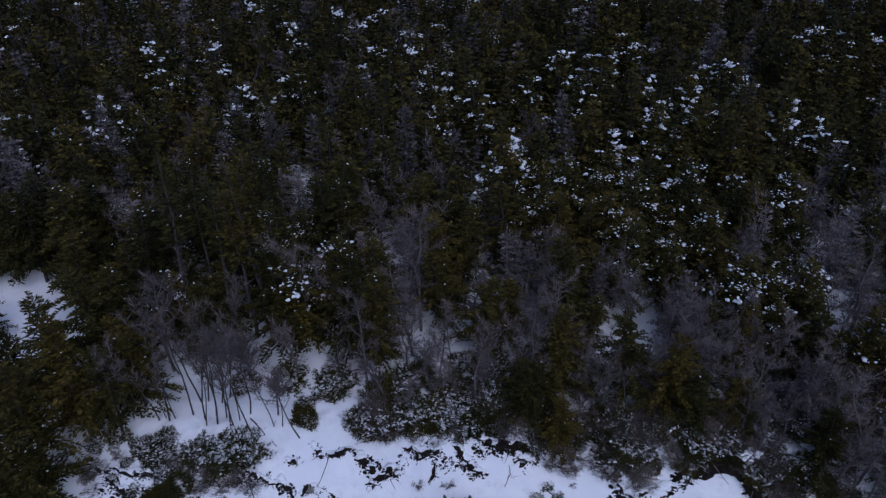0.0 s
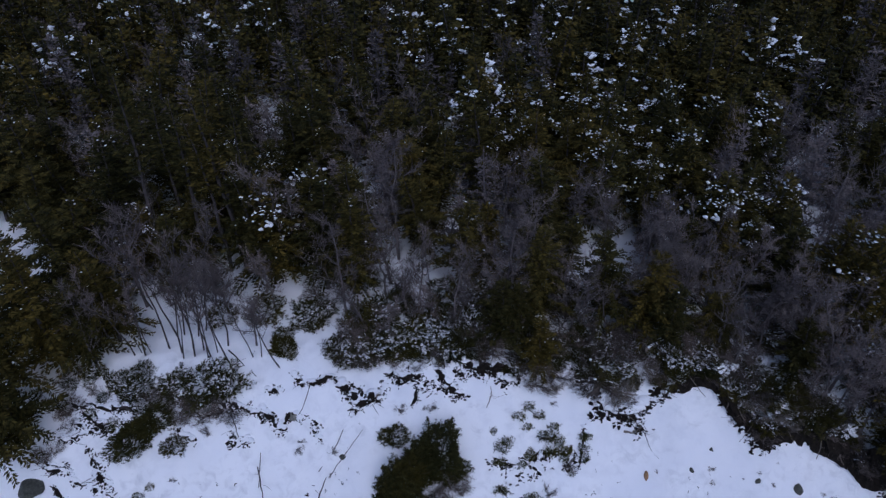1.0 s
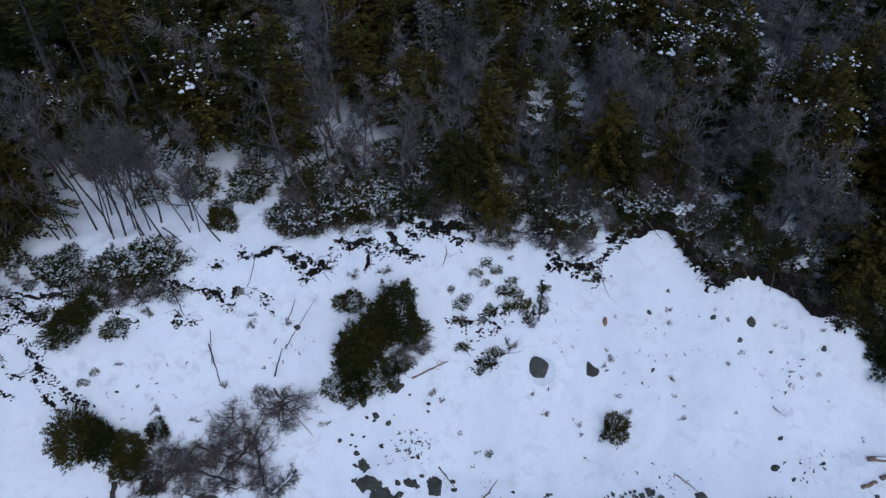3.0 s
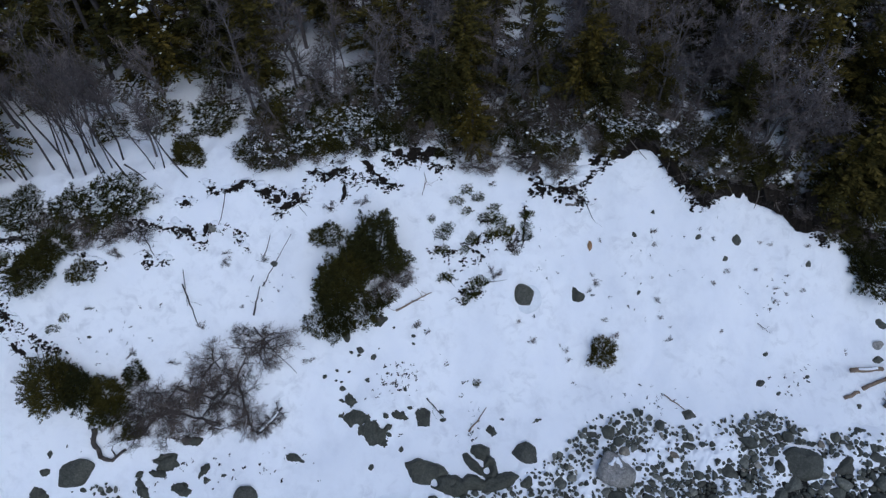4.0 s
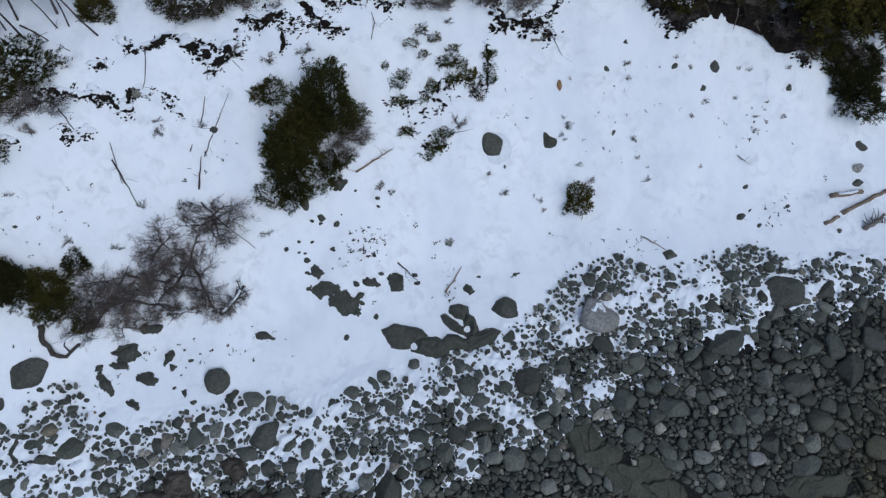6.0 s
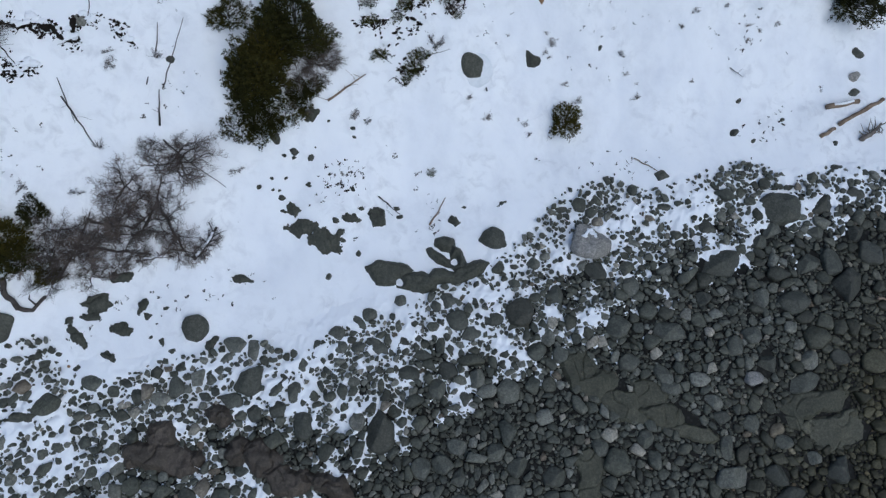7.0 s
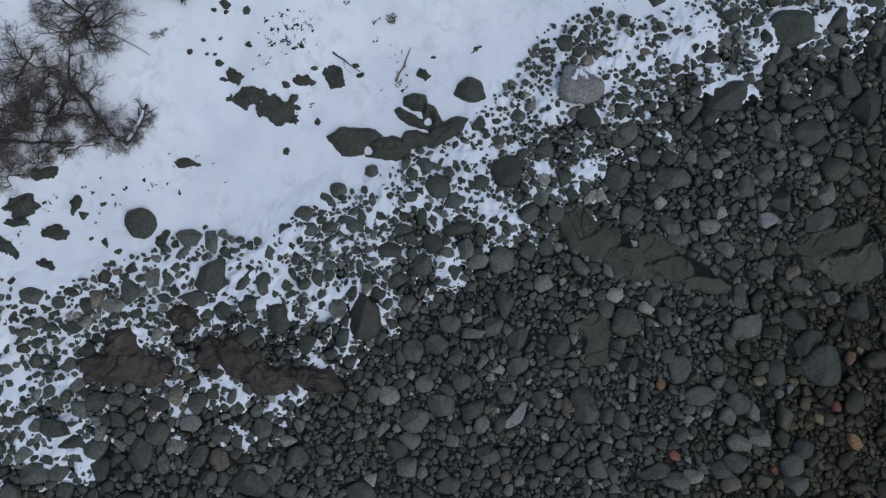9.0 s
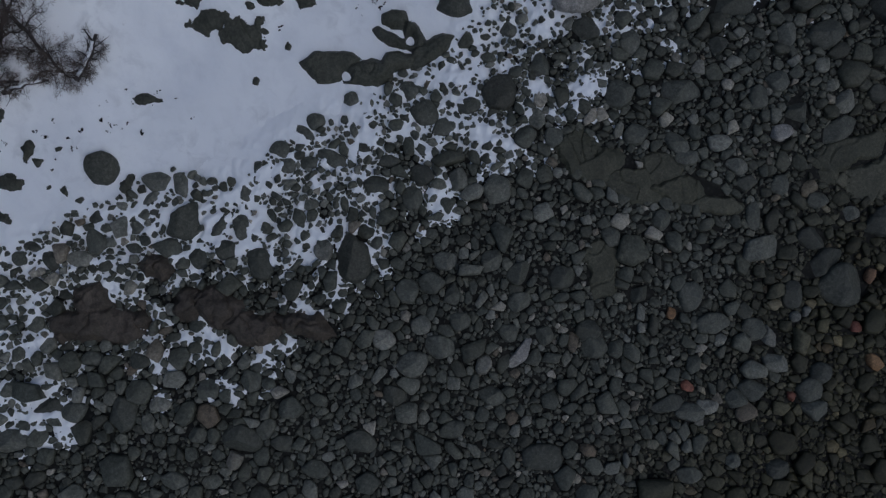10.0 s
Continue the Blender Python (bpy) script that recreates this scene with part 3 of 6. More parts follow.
COBBLES_LOW = [
    (-0.04, 0.14, 0.39, 0.27, 151, 6), (-0.79, 0.11, 0.39, 0.31, 171, 7), (-1.09, 0.9, 0.27, 0.25, 153, 7), (0.64, 0.42, 0.26, 0.23, 153, 7), (-0.19, 0.8, 0.25, 0.23, 59, 6),
    (1.51, -0.34, 0.25, 0.22, 152, 6), (2.21, -0.79, 0.24, 0.23, 64, 9), (3.2, -1.19, 0.31, 0.29, 142, 7), (2.08, 0.16, 0.32, 0.23, 160, 6), (2.38, 0.73, 0.37, 0.26, 171, 5),
    (1.94, 1.3, 0.28, 0.26, 59, 6), (1.0, 1.8, 0.3, 0.22, 152, 6), (0.49, 1.5, 0.31, 0.26, 171, 6), (0.77, 1.06, 0.28, 0.19, 61, 5), (3.23, 0.18, 0.37, 0.28, 152, 6)]
COBBLES_LOW_EAST = [
    (-0.1, 1.63, 0.3, 0.27, 61, 8), (4.7, 0.46, 0.26, 0.24, 59, 7), (5.99, -2.5, 0.45, 0.27, 170, 6), (6.8, -3.1, 0.31, 0.3, 172, 7), (4.7, -1.02, 0.37, 0.22, 151, 4),
    (9.19, -1.91, 0.41, 0.3, 151, 7), (9.16, -2.56, 0.63, 0.28, 8, 5), (8.09, -2.87, 0.37, 0.25, 57, 8), (6.87, -4.06, 0.36, 0.24, 133, 7), (6.06, -4.35, 0.37, 0.29, 156, 5),
    (4.07, -3.64, 0.47, 0.21, 170, 5), (3.15, -1.6, 0.36, 0.27, 152, 6), (5.79, -1.68, 0.37, 0.33, 61, 6), (7.94, -1.52, 0.56, 0.3, 161, 4), (4.45, -4.07, 0.38, 0.24, 151, 7)]
COBBLES_SEA = [
    (7.18, -5.51, 0.41, 0.27, 127, 5), (5.67, -6.28, 0.32, 0.27, 152, 7), (3.72, -5.34, 0.36, 0.21, 150, 8), (5.59, -4.32, 0.28, 0.24, 154, 6), (7.28, -5.03, 0.33, 0.3, 150, 8),
    (7.72, -4.81, 0.28, 0.27, 166, 7), (4.8, -5.57, 0.22, 0.18, 158, 8), (4.88, -4.16, 0.28, 0.19, 151, 7), (0.84, -3.23, 0.5, 0.32, 153, 8), (-2.65, -0.84, 0.41, 0.26, 140, 6),
    (-3.83, -0.89, 0.35, 0.23, 149, 7), (-0.71, -1.64, 0.34, 0.23, 171, 7), (-1.47, -0.32, 0.31, 0.23, 141, 6), (-6.61, 0.42, 0.3, 0.22, 147, 6), (0.47, -1.4, 0.35, 0.23, 132, 7)]
ODD_STONES = [(6.71, 5.86, 0.62, 0), (9.62, 0.64, 0.28, 0), (0.64, -0.68, 0.24, 3), (-1.32, 3.32, 0.26, 3), (5.2, -1.8, 0.16, 1), (9.05, -5.25, 0.26, 1), (10.05, -3.39, 0.24, 1), (9.07, -4.29, 0.17, 2), (6.83, -4.98, 0.15, 2), (4.7, -3.5, 0.17, 2), (8.19, -3.39, 0.14, 3), (7.87, -3.38, 0.17, 3), (7.06, -3.44, 0.27, 3), (17.16, 8.08, 0.19, 0)]
ODD_KINDS = [(PALE_ROCK, "pale grey granite stone among dark cobbles"), (TAN_ROCK, "yellowish brown stone among dark cobbles"), (RED_ROCK, "dull red stone among dark cobbles"), (GREY_ROCK, "worn mid grey stone among dark cobbles")]
# plates of a slab: x, y, half length, half width, turn; then bites of snow: x, y, radius
LONG_SLAB = [(0.8, 6.94, 0.63, 0.34, 155), (1.55, 6.4, 0.59, 0.28, 154), (2.24, 6.3, 0.49, 0.27, 166), (2.94, 6.22, 0.67, 0.26, 3), (2.34, 6.85, 0.48, 0.15, 120), (2.66, 7.19, 0.28, 0.25, 169), (2.88, 6.78, 0.4, 0.22, 110), (2.85, 6.45, 0.3, 0.2, 100), (2.58, 6.58, 0.3, 0.12, 125)]
LONG_BITES = [(2.72, 6.58, 0.10), (1.04, 6.60, 0.11)]
BROWN_LEDGES = [
    ([(-6.38, 4.18, 1.12, 0.42, 148), (-6.28, 4.7, 0.5, 0.4, 152), (-5.64, 3.8, 0.34, 0.3, 69), (-7.0, 4.45, 0.45, 0.32, 20)], [(-5.7, 4.55, 0.2), (-6.8, 5.05, 0.2)]),
    ([(-4.02, 3.28, 0.66, 0.48, 121), (-4.5, 3.65, 0.4, 0.34, 121)], [(-4.9, 4.1, 0.2)]),
    ([(-3.48, 2.52, 0.72, 0.38, 143)], [(-3.1, 2.95, 0.2)]),
    ([(-2.39, 1.96, 0.72, 0.33, 139)], [(-2.1, 2.4, 0.2)]),
    ([(-4.75, 4.7, 0.46, 0.32, 132)], [(-5.05, 4.4, 0.18)])]
BEDROCK = [(4.95, 2.6, 0.55, 0.48, 35), (5.43, 2.0, 0.9, 0.5, 142), (5.92, 1.18, 0.78, 0.42, 148), (6.6, 1.3, 0.6, 0.42, 130), (6.97, 0.5, 1.0, 0.42, 146), (7.51, -0.16, 0.75, 0.28, 149), (11.21, -0.6, 1.15, 0.45, 165), (11.48, -1.5, 1.05, 0.5, 166), (10.3, -0.6, 0.5, 0.4, 162), (4.12, -0.11, 0.76, 0.42, 62)]
taken = []


def lay_slab(pieces, bites, *rest):
    outcrop(pieces, bites, *rest)
    for x, y, ra, rb, spin in pieces:
        taken.append((x, y, ra * 0.86, rb * 0.8, spin))


rock(5.11, 11.37, 0.40, 0.27, 170, 8, 0.6, torn=0.03)
rock(6.95, 11.27, 0.32, 0.22, 165, 4, 0.3, SLAB_ROCK, "dark angular rock breaking through the snow", torn=0.16)
_ice, _it, _ib, _iw = surface("grey_slush", 0.35, 0.4)
link(_it, ramp(_it, noisy(_it, _iw, 6.0, 5.0), [(0.3, (0.66, 0.69, 0.73)), (0.7, (0.80, 0.82, 0.85))]), _ib.inputs["Base Color"])
_ring = BALLS[3][0] * (1 + 0.3 * fbm(BALLS[3][0][:, 0] * 1.7 + 4, BALLS[3][0][:, 1] * 1.7, 6, 4))[:, None] * np.array([0.55, 0.47, 0.10])
_ob = part("slush_ring", (_ring, BALLS[3][1]), _ice, smooth=True)
_ob.matrix_world = pose(5.18, 11.32, lz(5.18, 11.32) - 0.10, 38, 0, 10)
tagged(_ob, "pale grey ring of slush melted round the boulder", "slush")
for x, y, r in SNOW_ROCKS:
    rock(x, y, r * 0.92, r * 0.56, (x * 83 + y * 41) % 60 - 30, 4 + int(abs(x) * 7) % 4, 0.5, torn=0.09)
for _row in FLAT_ROCKS_WEST + FLAT_ROCKS_MIDDLE + FLAT_ROCKS_SMALL:
    if _row[2] < 0.17:
        rock(*_row, 0.4, SLAB_ROCK, "dark flat angular rock breaking through the snow", "rock_slab", "slabs and ledges of rock", 18, 0.13)
    else:
        lay_slab([(_row[0], _row[1], _row[2] * 1.02, _row[3] * 1.05, _row[4])], [], 0.12, 21 + int(abs(_row[0] * 31)), SLAB_ROCK, "dark flat jagged slab of rock breaking through the snow", "rock_slab", 0.8 if _row in FLAT_ROCKS_MIDDLE else 0.6)
for _row in BOULDERS:
    rock(*_row, 0.62, BOULDER, "large dark grey-green boulder on the shore", torn=0.06)
rock(10.33, 3.97, 0.92, 0.46, 160, 6, 0.6, BOULDER, "long dark boulder lying on the shingle shore", torn=0.07)
for _list in (COBBLES_WEST, COBBLES_WEST_TWO, COBBLES_MIDDLE, COBBLES_EAST, COBBLES_EAST_TWO, COBBLES_LOW_WEST, COBBLES_LOW, COBBLES_LOW_EAST, COBBLES_SEA):
    for _row in _list:
        rock(*_row, 0.6, BIG_COBBLE, "large dark grey worn cobble on the shore", "large_cobble", "large cobbles of the shore", 9, 0.05, 0.02)
rock(1.53, -0.91, 0.44, 0.17, 25, 5, 0.8, PALE_ROCK, "long pale speckled granite stone among dark cobbles", "stone")
for x, y, r, _kind in ODD_STONES:
    boulder(x, y, r * 1.05, ODD_KINDS[_kind][0], ODD_KINDS[_kind][1], 0.7, 0.92 if r > 0.5 else 0.55 if _kind == 1 and r > 0.2 else 0.8, None, 0.08, 6, "boulder" if r > 0.5 else "stone")
    taken.append((x, y, r, r * 0.85, 0))
    if r > 0.5:
        _h = np.random.RandomState(8)
        _cap = [(turned(BALLS[2][0] * _h.uniform(0.6, 1.3, (len(BALLS[2][0]), 1)) * np.array([0.09, 0.05, 0.03]), a, 1.0, (x + dx, y + dy, lz(x, y) + 0.455)), BALLS[2][1]) for a, dx, dy in ((0.5, -0.08, 0.16), (1.0, 0.0, 0.22), (0.4, 0.08, 0.2), (1.7, 0.12, 0.1), (1.4, 0.13, 0.0), (2.6, -0.16, 0.1), (2.2, 0.05, 0.12))]
        tagged(part("snow_patch", joined(_cap), SNOW, smooth=True), "thin patch of snow lying on the pale boulder", "snow", kind="stuff")
lay_slab([(-10.25, 6.83, 0.33, 0.2, 91), (-9.64, 6.41, 0.6, 0.17, 157), (-10.07, 7.13, 0.28, 0.08, 156)], [(-9.98, 6.8, 0.25)], 0.2, 88, SLAB_ROCK, "dark low rock with a cap of snow in its hollow", "rock_slab", 0.3)
rock(-8.14, 7.26, 0.05, 0.045, 0, 7, 0.8, TAN_ROCK, "small orange-brown stone lying on the snow", "stone")
rock(7.57, 12.41, 0.13, 0.08, 90, 6, 0.8, TAN_ROCK, "small rusty brown stone lying on the snow", "stone")
lay_slab(LONG_SLAB, LONG_BITES, 0.2, 11, SLAB_ROCK, "long dark slab of rock with snow biting into it", "rock_slab", 0.2)
for _i, (_plates, _bites) in enumerate(BROWN_LEDGES):
    lay_slab(_plates, _bites, 0.27, 51 + _i, BROWN_ROCK, "dark brown cracked ledge of rock with snow round it", "rock_ledge", 0.3, 0.09)
for _i, _plate in enumerate(BEDROCK):
    lay_slab([_plate], [], 0.13, 71 + _i, OLIVE_ROCK, "flat olive-brown cracked plate of bedrock among the cobbles", "rock_slab", 0.4)


def scatter_stones():
    """Angular stones laid one by one, the large ones first, each trimmed where it meets those that lie there."""
    g = np.random.RandomState(21)
    cell, grid, out = 0.6, {}, []

    def put(x, y, r, edges):
        grid.setdefault((int(x // cell), int(y // cell)), []).append((x, y, r, edges))

    for x, y, a, b, spin in taken:
        c, s = math.cos(radians(spin)), math.sin(radians(spin))
        ring = [(x + a * math.cos(u) * c - b * math.sin(u) * s, y + a * math.cos(u) * s + b * math.sin(u) * c) for u in np.arange(10) * 6.2832 / 10]
        put(x, y, a, sides(ring))
    for low, high, throws in ((0.27, 0.40, 120), (0.18, 0.27, 1300), (0.115, 0.18, 9000), (0.07, 0.115, 50000), (0.03, 0.07, 120000)):
        px, py = g.uniform(-13.0, 18.0, throws), g.uniform(-9.2, 8.3, throws)
        pr, luck = g.uniform(low, high, throws), g.uniform(0, 1, throws)
        cover = snow_cover(px, py)
        clump = value_noise(px * 0.75 + py * 0.4, py * 0.75 - px * 0.4, 40)
        cover = cover + np.where(cover > 0.3, 0.45 * (value_noise(px * 0.4 + py * 0.3, py * 0.4 - px * 0.3, 47) - 0.45), 0)
        for x, y, r, s, k, c in zip(px, py, pr, luck, cover, clump):
            room = 1.0 if k < 0.5 else float(np.interp(k, (0.5, 0.85, 1.06), (1.0, 0.85, 0.0))) * min(1.0, max(0.3, 3.0 * c - 0.5))
            if k > 0.12:
                room *= 0.3 if r > 0.18 else 0.5 if r > 0.115 else 1.0
            if s > room:
                continue
            n = int((r + 1.1) // cell) + 1
            cx, cy, cuts, free = int(x // cell), int(y // cell), [], True
            need = 0.40 * r
            for i in range(cx - n, cx + n + 1):
                for j in range(cy - n, cy + n + 1):
                    for a, b2, q, edges in grid.get((i, j), ()):
                        if (a - x) ** 2 + (b2 - y) ** 2 > (q + r * 1.35) ** 2:
                            continue
                        gap, nx, ny, far = max((x * e[0] + y * e[1] - e[2], e[0], e[1], e[2]) for e in edges)
                        if gap < need:
                            free = False
                            break
                        cuts.append((nx, ny, far))
                    if not free:
                        break
                if not free:
                    break
            if not free:
                continue
            spin, slim, m = g.uniform(0, 6.283), g.uniform(0.5, 1.0), g.randint(4, 8)
            poly = []
            for v in range(m):
                a = (v + g.uniform(-0.36, 0.36)) * 6.2832 / m
                u, w = r * 1.25 * math.cos(a) * g.uniform(0.85, 1.08), r * 1.25 * slim * math.sin(a) * g.uniform(0.85, 1.08)
                poly.append((x + u * math.cos(spin) - w * math.sin(spin), y + u * math.sin(spin) + w * math.cos(spin)))
            for nx, ny, far in cuts:
                poly = clipped(poly, -nx, -ny, -far - 0.003 - 0.006 * r)
                if len(poly) < 3:
                    break
            if len(poly) < 3:
                continue
            o = np.array(poly)
            size = np.ptp(o, axis=0)
            if size.min() < 0.5 * r:
                continue
            mx, my = o.mean(0)
            put(mx, my, float(np.linalg.norm(o - [mx, my], axis=1).max()), sides(poly))
            out.append((mx, my, r, o - [mx, my]))
    return out


def cobble(g, r, o):
    """A cobble with that outline: flat worn faces and steep sides."""
    small = r < 0.07
    if not small:
        c = g.uniform(0.05, 0.17)
        nxt = np.roll(o, -1, axis=0)
        o = np.stack([o * (1 - c) + nxt * c, o * c + nxt * (1 - c)], 1).reshape(-1, 2)
    wide = np.linalg.norm(o, axis=1).max()
    high = wide * g.uniform(0.42, 0.75)
    slopes = g.normal(0, 0.34, (3, 2)) / wide * high * 1.4
    slopes -= slopes.mean(0) * 0.6
    offs = np.array([0.0, g.uniform(0.0, 0.25), g.uniform(0.0, 0.3)]) * high

    def top(p):
        return high + np.min(p @ slopes.T + offs, axis=1)

    levels = ((0.9, None), (1.0, -0.42), (0.965, -0.13), (0.85, -0.03), (0.42, 0.0)) if not small else ((0.92, None), (1.0, -0.45), (0.72, 0.0))
    rows, m = [], len(o)
    for f, drop in levels:
        edge = o * f
        rows.append(np.column_stack([edge, np.full(m, -0.35 * high) if drop is None else top(edge) + drop * high]))
    v = np.concatenate(rows + [np.array([[0.0, 0.0, float(top(np.zeros((1, 2)))[0])]])])
    i = np.arange(m)
    j = (i + 1) % m
    t = []
    for k in range(len(levels) - 1):
        t += [np.column_stack([k * m + i, k * m + j, (k + 1) * m + j]), np.column_stack([k * m + i, (k + 1) * m + j, (k + 1) * m + i])]
    e = (len(levels) - 1) * m
    t.append(np.column_stack([e + i, e + j, np.full(m, len(v) - 1)]))
    return v, np.concatenate(t)


def build_shingle():
    g = np.random.RandomState(33)
    stones = scatter_stones()
    picked = sorted([k for k, s in enumerate(stones) if -2.5 < s[0] < 7.0 and -5.0 < s[1] < 2.2 and s[2] > 0.12], key=lambda k: -stones[k][2])
    picked = set(picked[:300])
    bed = tagged(new("cobble_bed"), "bed of dark grey worn cobbles packed on the shore", "cobbles", kind="structure")
    shapes, wet = [], []
    px, py = np.array([s[0] for s in stones]), np.array([s[1] for s in stones])
    heights, covers = land(px, py) + 0.5 * drift(px, py), snow_cover(px, py)
    sheet = land(px, py) + snow_level(px, py)
    for k, (x, y, r, outline) in enumerate(stones):
        v, t = cobble(g, r, outline)
        z = heights[k] - 0.05 * r + g.uniform(-0.12, 0.18) * r
        if covers[k] > 0.05:
            z += g.uniform(-0.01, 0.10) if r < 0.115 else g.uniform(-0.02, 0.06)
        if covers[k] > 0 and z + v[:, 2].max() < sheet[k]:
            continue
        if k in picked:
            ob = part("cobble", (v, t), COBBLE_ONE, bed, smooth=True)
            ob.location = (x, y, z)
            continue
        shapes.append((v + np.array([x, y, z]), t))
        wet.append(np.full(len(v), np.clip((x * 0.55 - y - 4.9 + 1.6 * value_noise(x * 0.7, y * 0.7, 90)) / 4.4, 0, 1)))
    pile = part("shingle", joined(shapes), COBBLE_ALL, smooth=True)
    tagged(pile, "dark grey water-worn shingle and cobbles with snow between", "shingle", kind="stuff")
    tint = pile.data.attributes.new("algae", "FLOAT", "POINT")
    tint.data.foreach_set("value", np.concatenate(wet).astype(np.float32))


# ---- trees ----
def sprays(base, way, length, rng, step, width, reach, droop):
    """Needle sprays along one branch, on both sides of it."""
    n = max(3, int(length / step))
    f = (np.arange(n) + rng.uniform(0.1, 0.9, n)) / n
    side = np.cross(way, [0, 0, 1.0])
    side /= np.linalg.norm(side) + 1e-6
    axis = base + f[:, None] * way * length - np.array([0, 0, 1]) * (droop * length * f ** 2)[:, None]
    out = []
    for sgn in (-1, 1):
        d = way * rng.uniform(0.35, 0.95, (n, 1)) + sgn * side * rng.uniform(0.4, 1.0, (n, 1)) + np.array([0, 0, 1]) * rng.uniform(-0.32, 0.18, (n, 1))
        d /= np.linalg.norm(d, axis=1)[:, None]
        size = reach * rng.uniform(0.6, 1.25, n) * (1.0 - 0.4 * f)
        cross = np.cross(d, rng.normal(size=(n, 3)) * 0.5 + np.array([0, 0, 1.0]))
        cross /= np.linalg.norm(cross, axis=1)[:, None] + 1e-6
        tip = axis + d * size[:, None]
        out.append(np.stack([axis - cross * width * 0.25, axis + d * size[:, None] * 0.55 + cross * width * 0.6, tip, axis + d * size[:, None] * 0.45 - cross * width * 0.6], 1))
    v = np.concatenate(out).reshape(-1, 3)
    k = np.arange(len(v) // 4)[:, None] * 4
    return v, np.concatenate([k + [0, 1, 2], k + [0, 2, 3]])


OCTA = (np.array([[1, 0, 0], [0, 1, 0], [-1, 0, 0], [0, -1, 0], [0, 0, 0.8], [0, 0, -0.5]], dtype=float), np.array([[0, 1, 4], [1, 2, 4], [2, 3, 4], [3, 0, 4], [1, 0, 5], [2, 1, 5], [3, 2, 5], [0, 3, 5]]))


def snow_lump(at, size, rng, along=None):
    v, t = BALLS[1] if size > 0.07 else OCTA
    v = v * rng.uniform(0.45, 1.4, (len(v), 1)) * size * np.array([rng.uniform(0.9, 1.4), rng.uniform(0.65, 1.0), 0.6])
    return turned(v, rng.uniform(0, 6.28) if along is None else along, 1.0, at), t


def conifer(seed, height, spread, dense=1.0, snow=0.0, bare_foot=0.16, ragged=0.25, specks=0.0, leaf=0.05, lump=0.11, reach=0.27, step=0.058):
    """Trunk, crown and snow of a wind-worn spruce."""
    g = np.random.RandomState(seed)
    lean = g.uniform(-0.07, 0.07, 2) * height
    f = np.linspace(0, 1, 7)
    path = np.stack([lean[0] * f ** 2 + g.normal(0, 0.03, 7), lean[1] * f ** 2 + g.normal(0, 0.03, 7), f * height], 1)
    trunk = tube(path, (0.011 if bare_foot > 0.5 else 0.018) * height * (1 - f) ** 0.8 + 0.008, 6)
    crown, lumps = [], []
    z = height * bare_foot
    while z < height * 0.97:
        k = z / height
        arm = spread * (1 - k) ** 0.78 * min(1.0, 0.6 + (k - bare_foot) * 3) + 0.08
        arms = 5 if k < 0.55 else 4
        for a in np.arange(arms) * 6.283 / arms + g.uniform(0, 6.28):
            if g.uniform() < ragged * (1 - k):
                continue
            a += g.uniform(-0.4, 0.4)
            long = arm * g.uniform(0.5, 1.25)
            rise = 0.05 + 0.55 * k * k + g.uniform(-0.15, 0.2)
            way = np.array([math.cos(a), math.sin(a), rise])
            way /= np.linalg.norm(way)
            base = np.array([np.interp(z, path[:, 2], path[:, 0]), np.interp(z, path[:, 2], path[:, 1]), z])
            crown.append(sprays(base, way, long, g, step / dense, leaf / dense ** 0.7, reach, 0.3))
            if g.uniform() < specks:
                q = g.uniform(0.4, 1.0)
                lumps.append(snow_lump(base + way * long * q + np.array([g.normal(0, 0.08), g.normal(0, 0.08), 0.05 - 0.3 * long * q * q]), g.uniform(0.025, 0.06), g))
        z += g.uniform(0.15, 0.23) * (1.0 if dense > 0.8 else 1.35)
    for _ in range(int(snow * 6)):
        a, k = g.uniform(0, 6.283), g.uniform(0.35, 0.9)
        arm = spread * (1 - k) ** 0.78 * g.uniform(0.7, 1.0)
        at = np.array([math.cos(a) * arm, math.sin(a) * arm, height * k + 0.2])
        big = g.uniform(0.4, 1.0)
        for _ in range(g.randint(4, 12)):
            off = g.normal(0, 1, 3) * np.array([0.15, 0.15, 0.04]) * (0.4 + big)
            lumps.append(snow_lump(at + off, 0.03 + lump * big * g.uniform() ** 1.2, g))
    crown.append(sprays(path[-1] - [0, 0, 0.3], np.array([0.02, 0.02, 1.0]), 0.4, g, 0.06, 0.07, 0.16, 0.0))
    return trunk, joined(crown), joined(lumps) if lumps else None


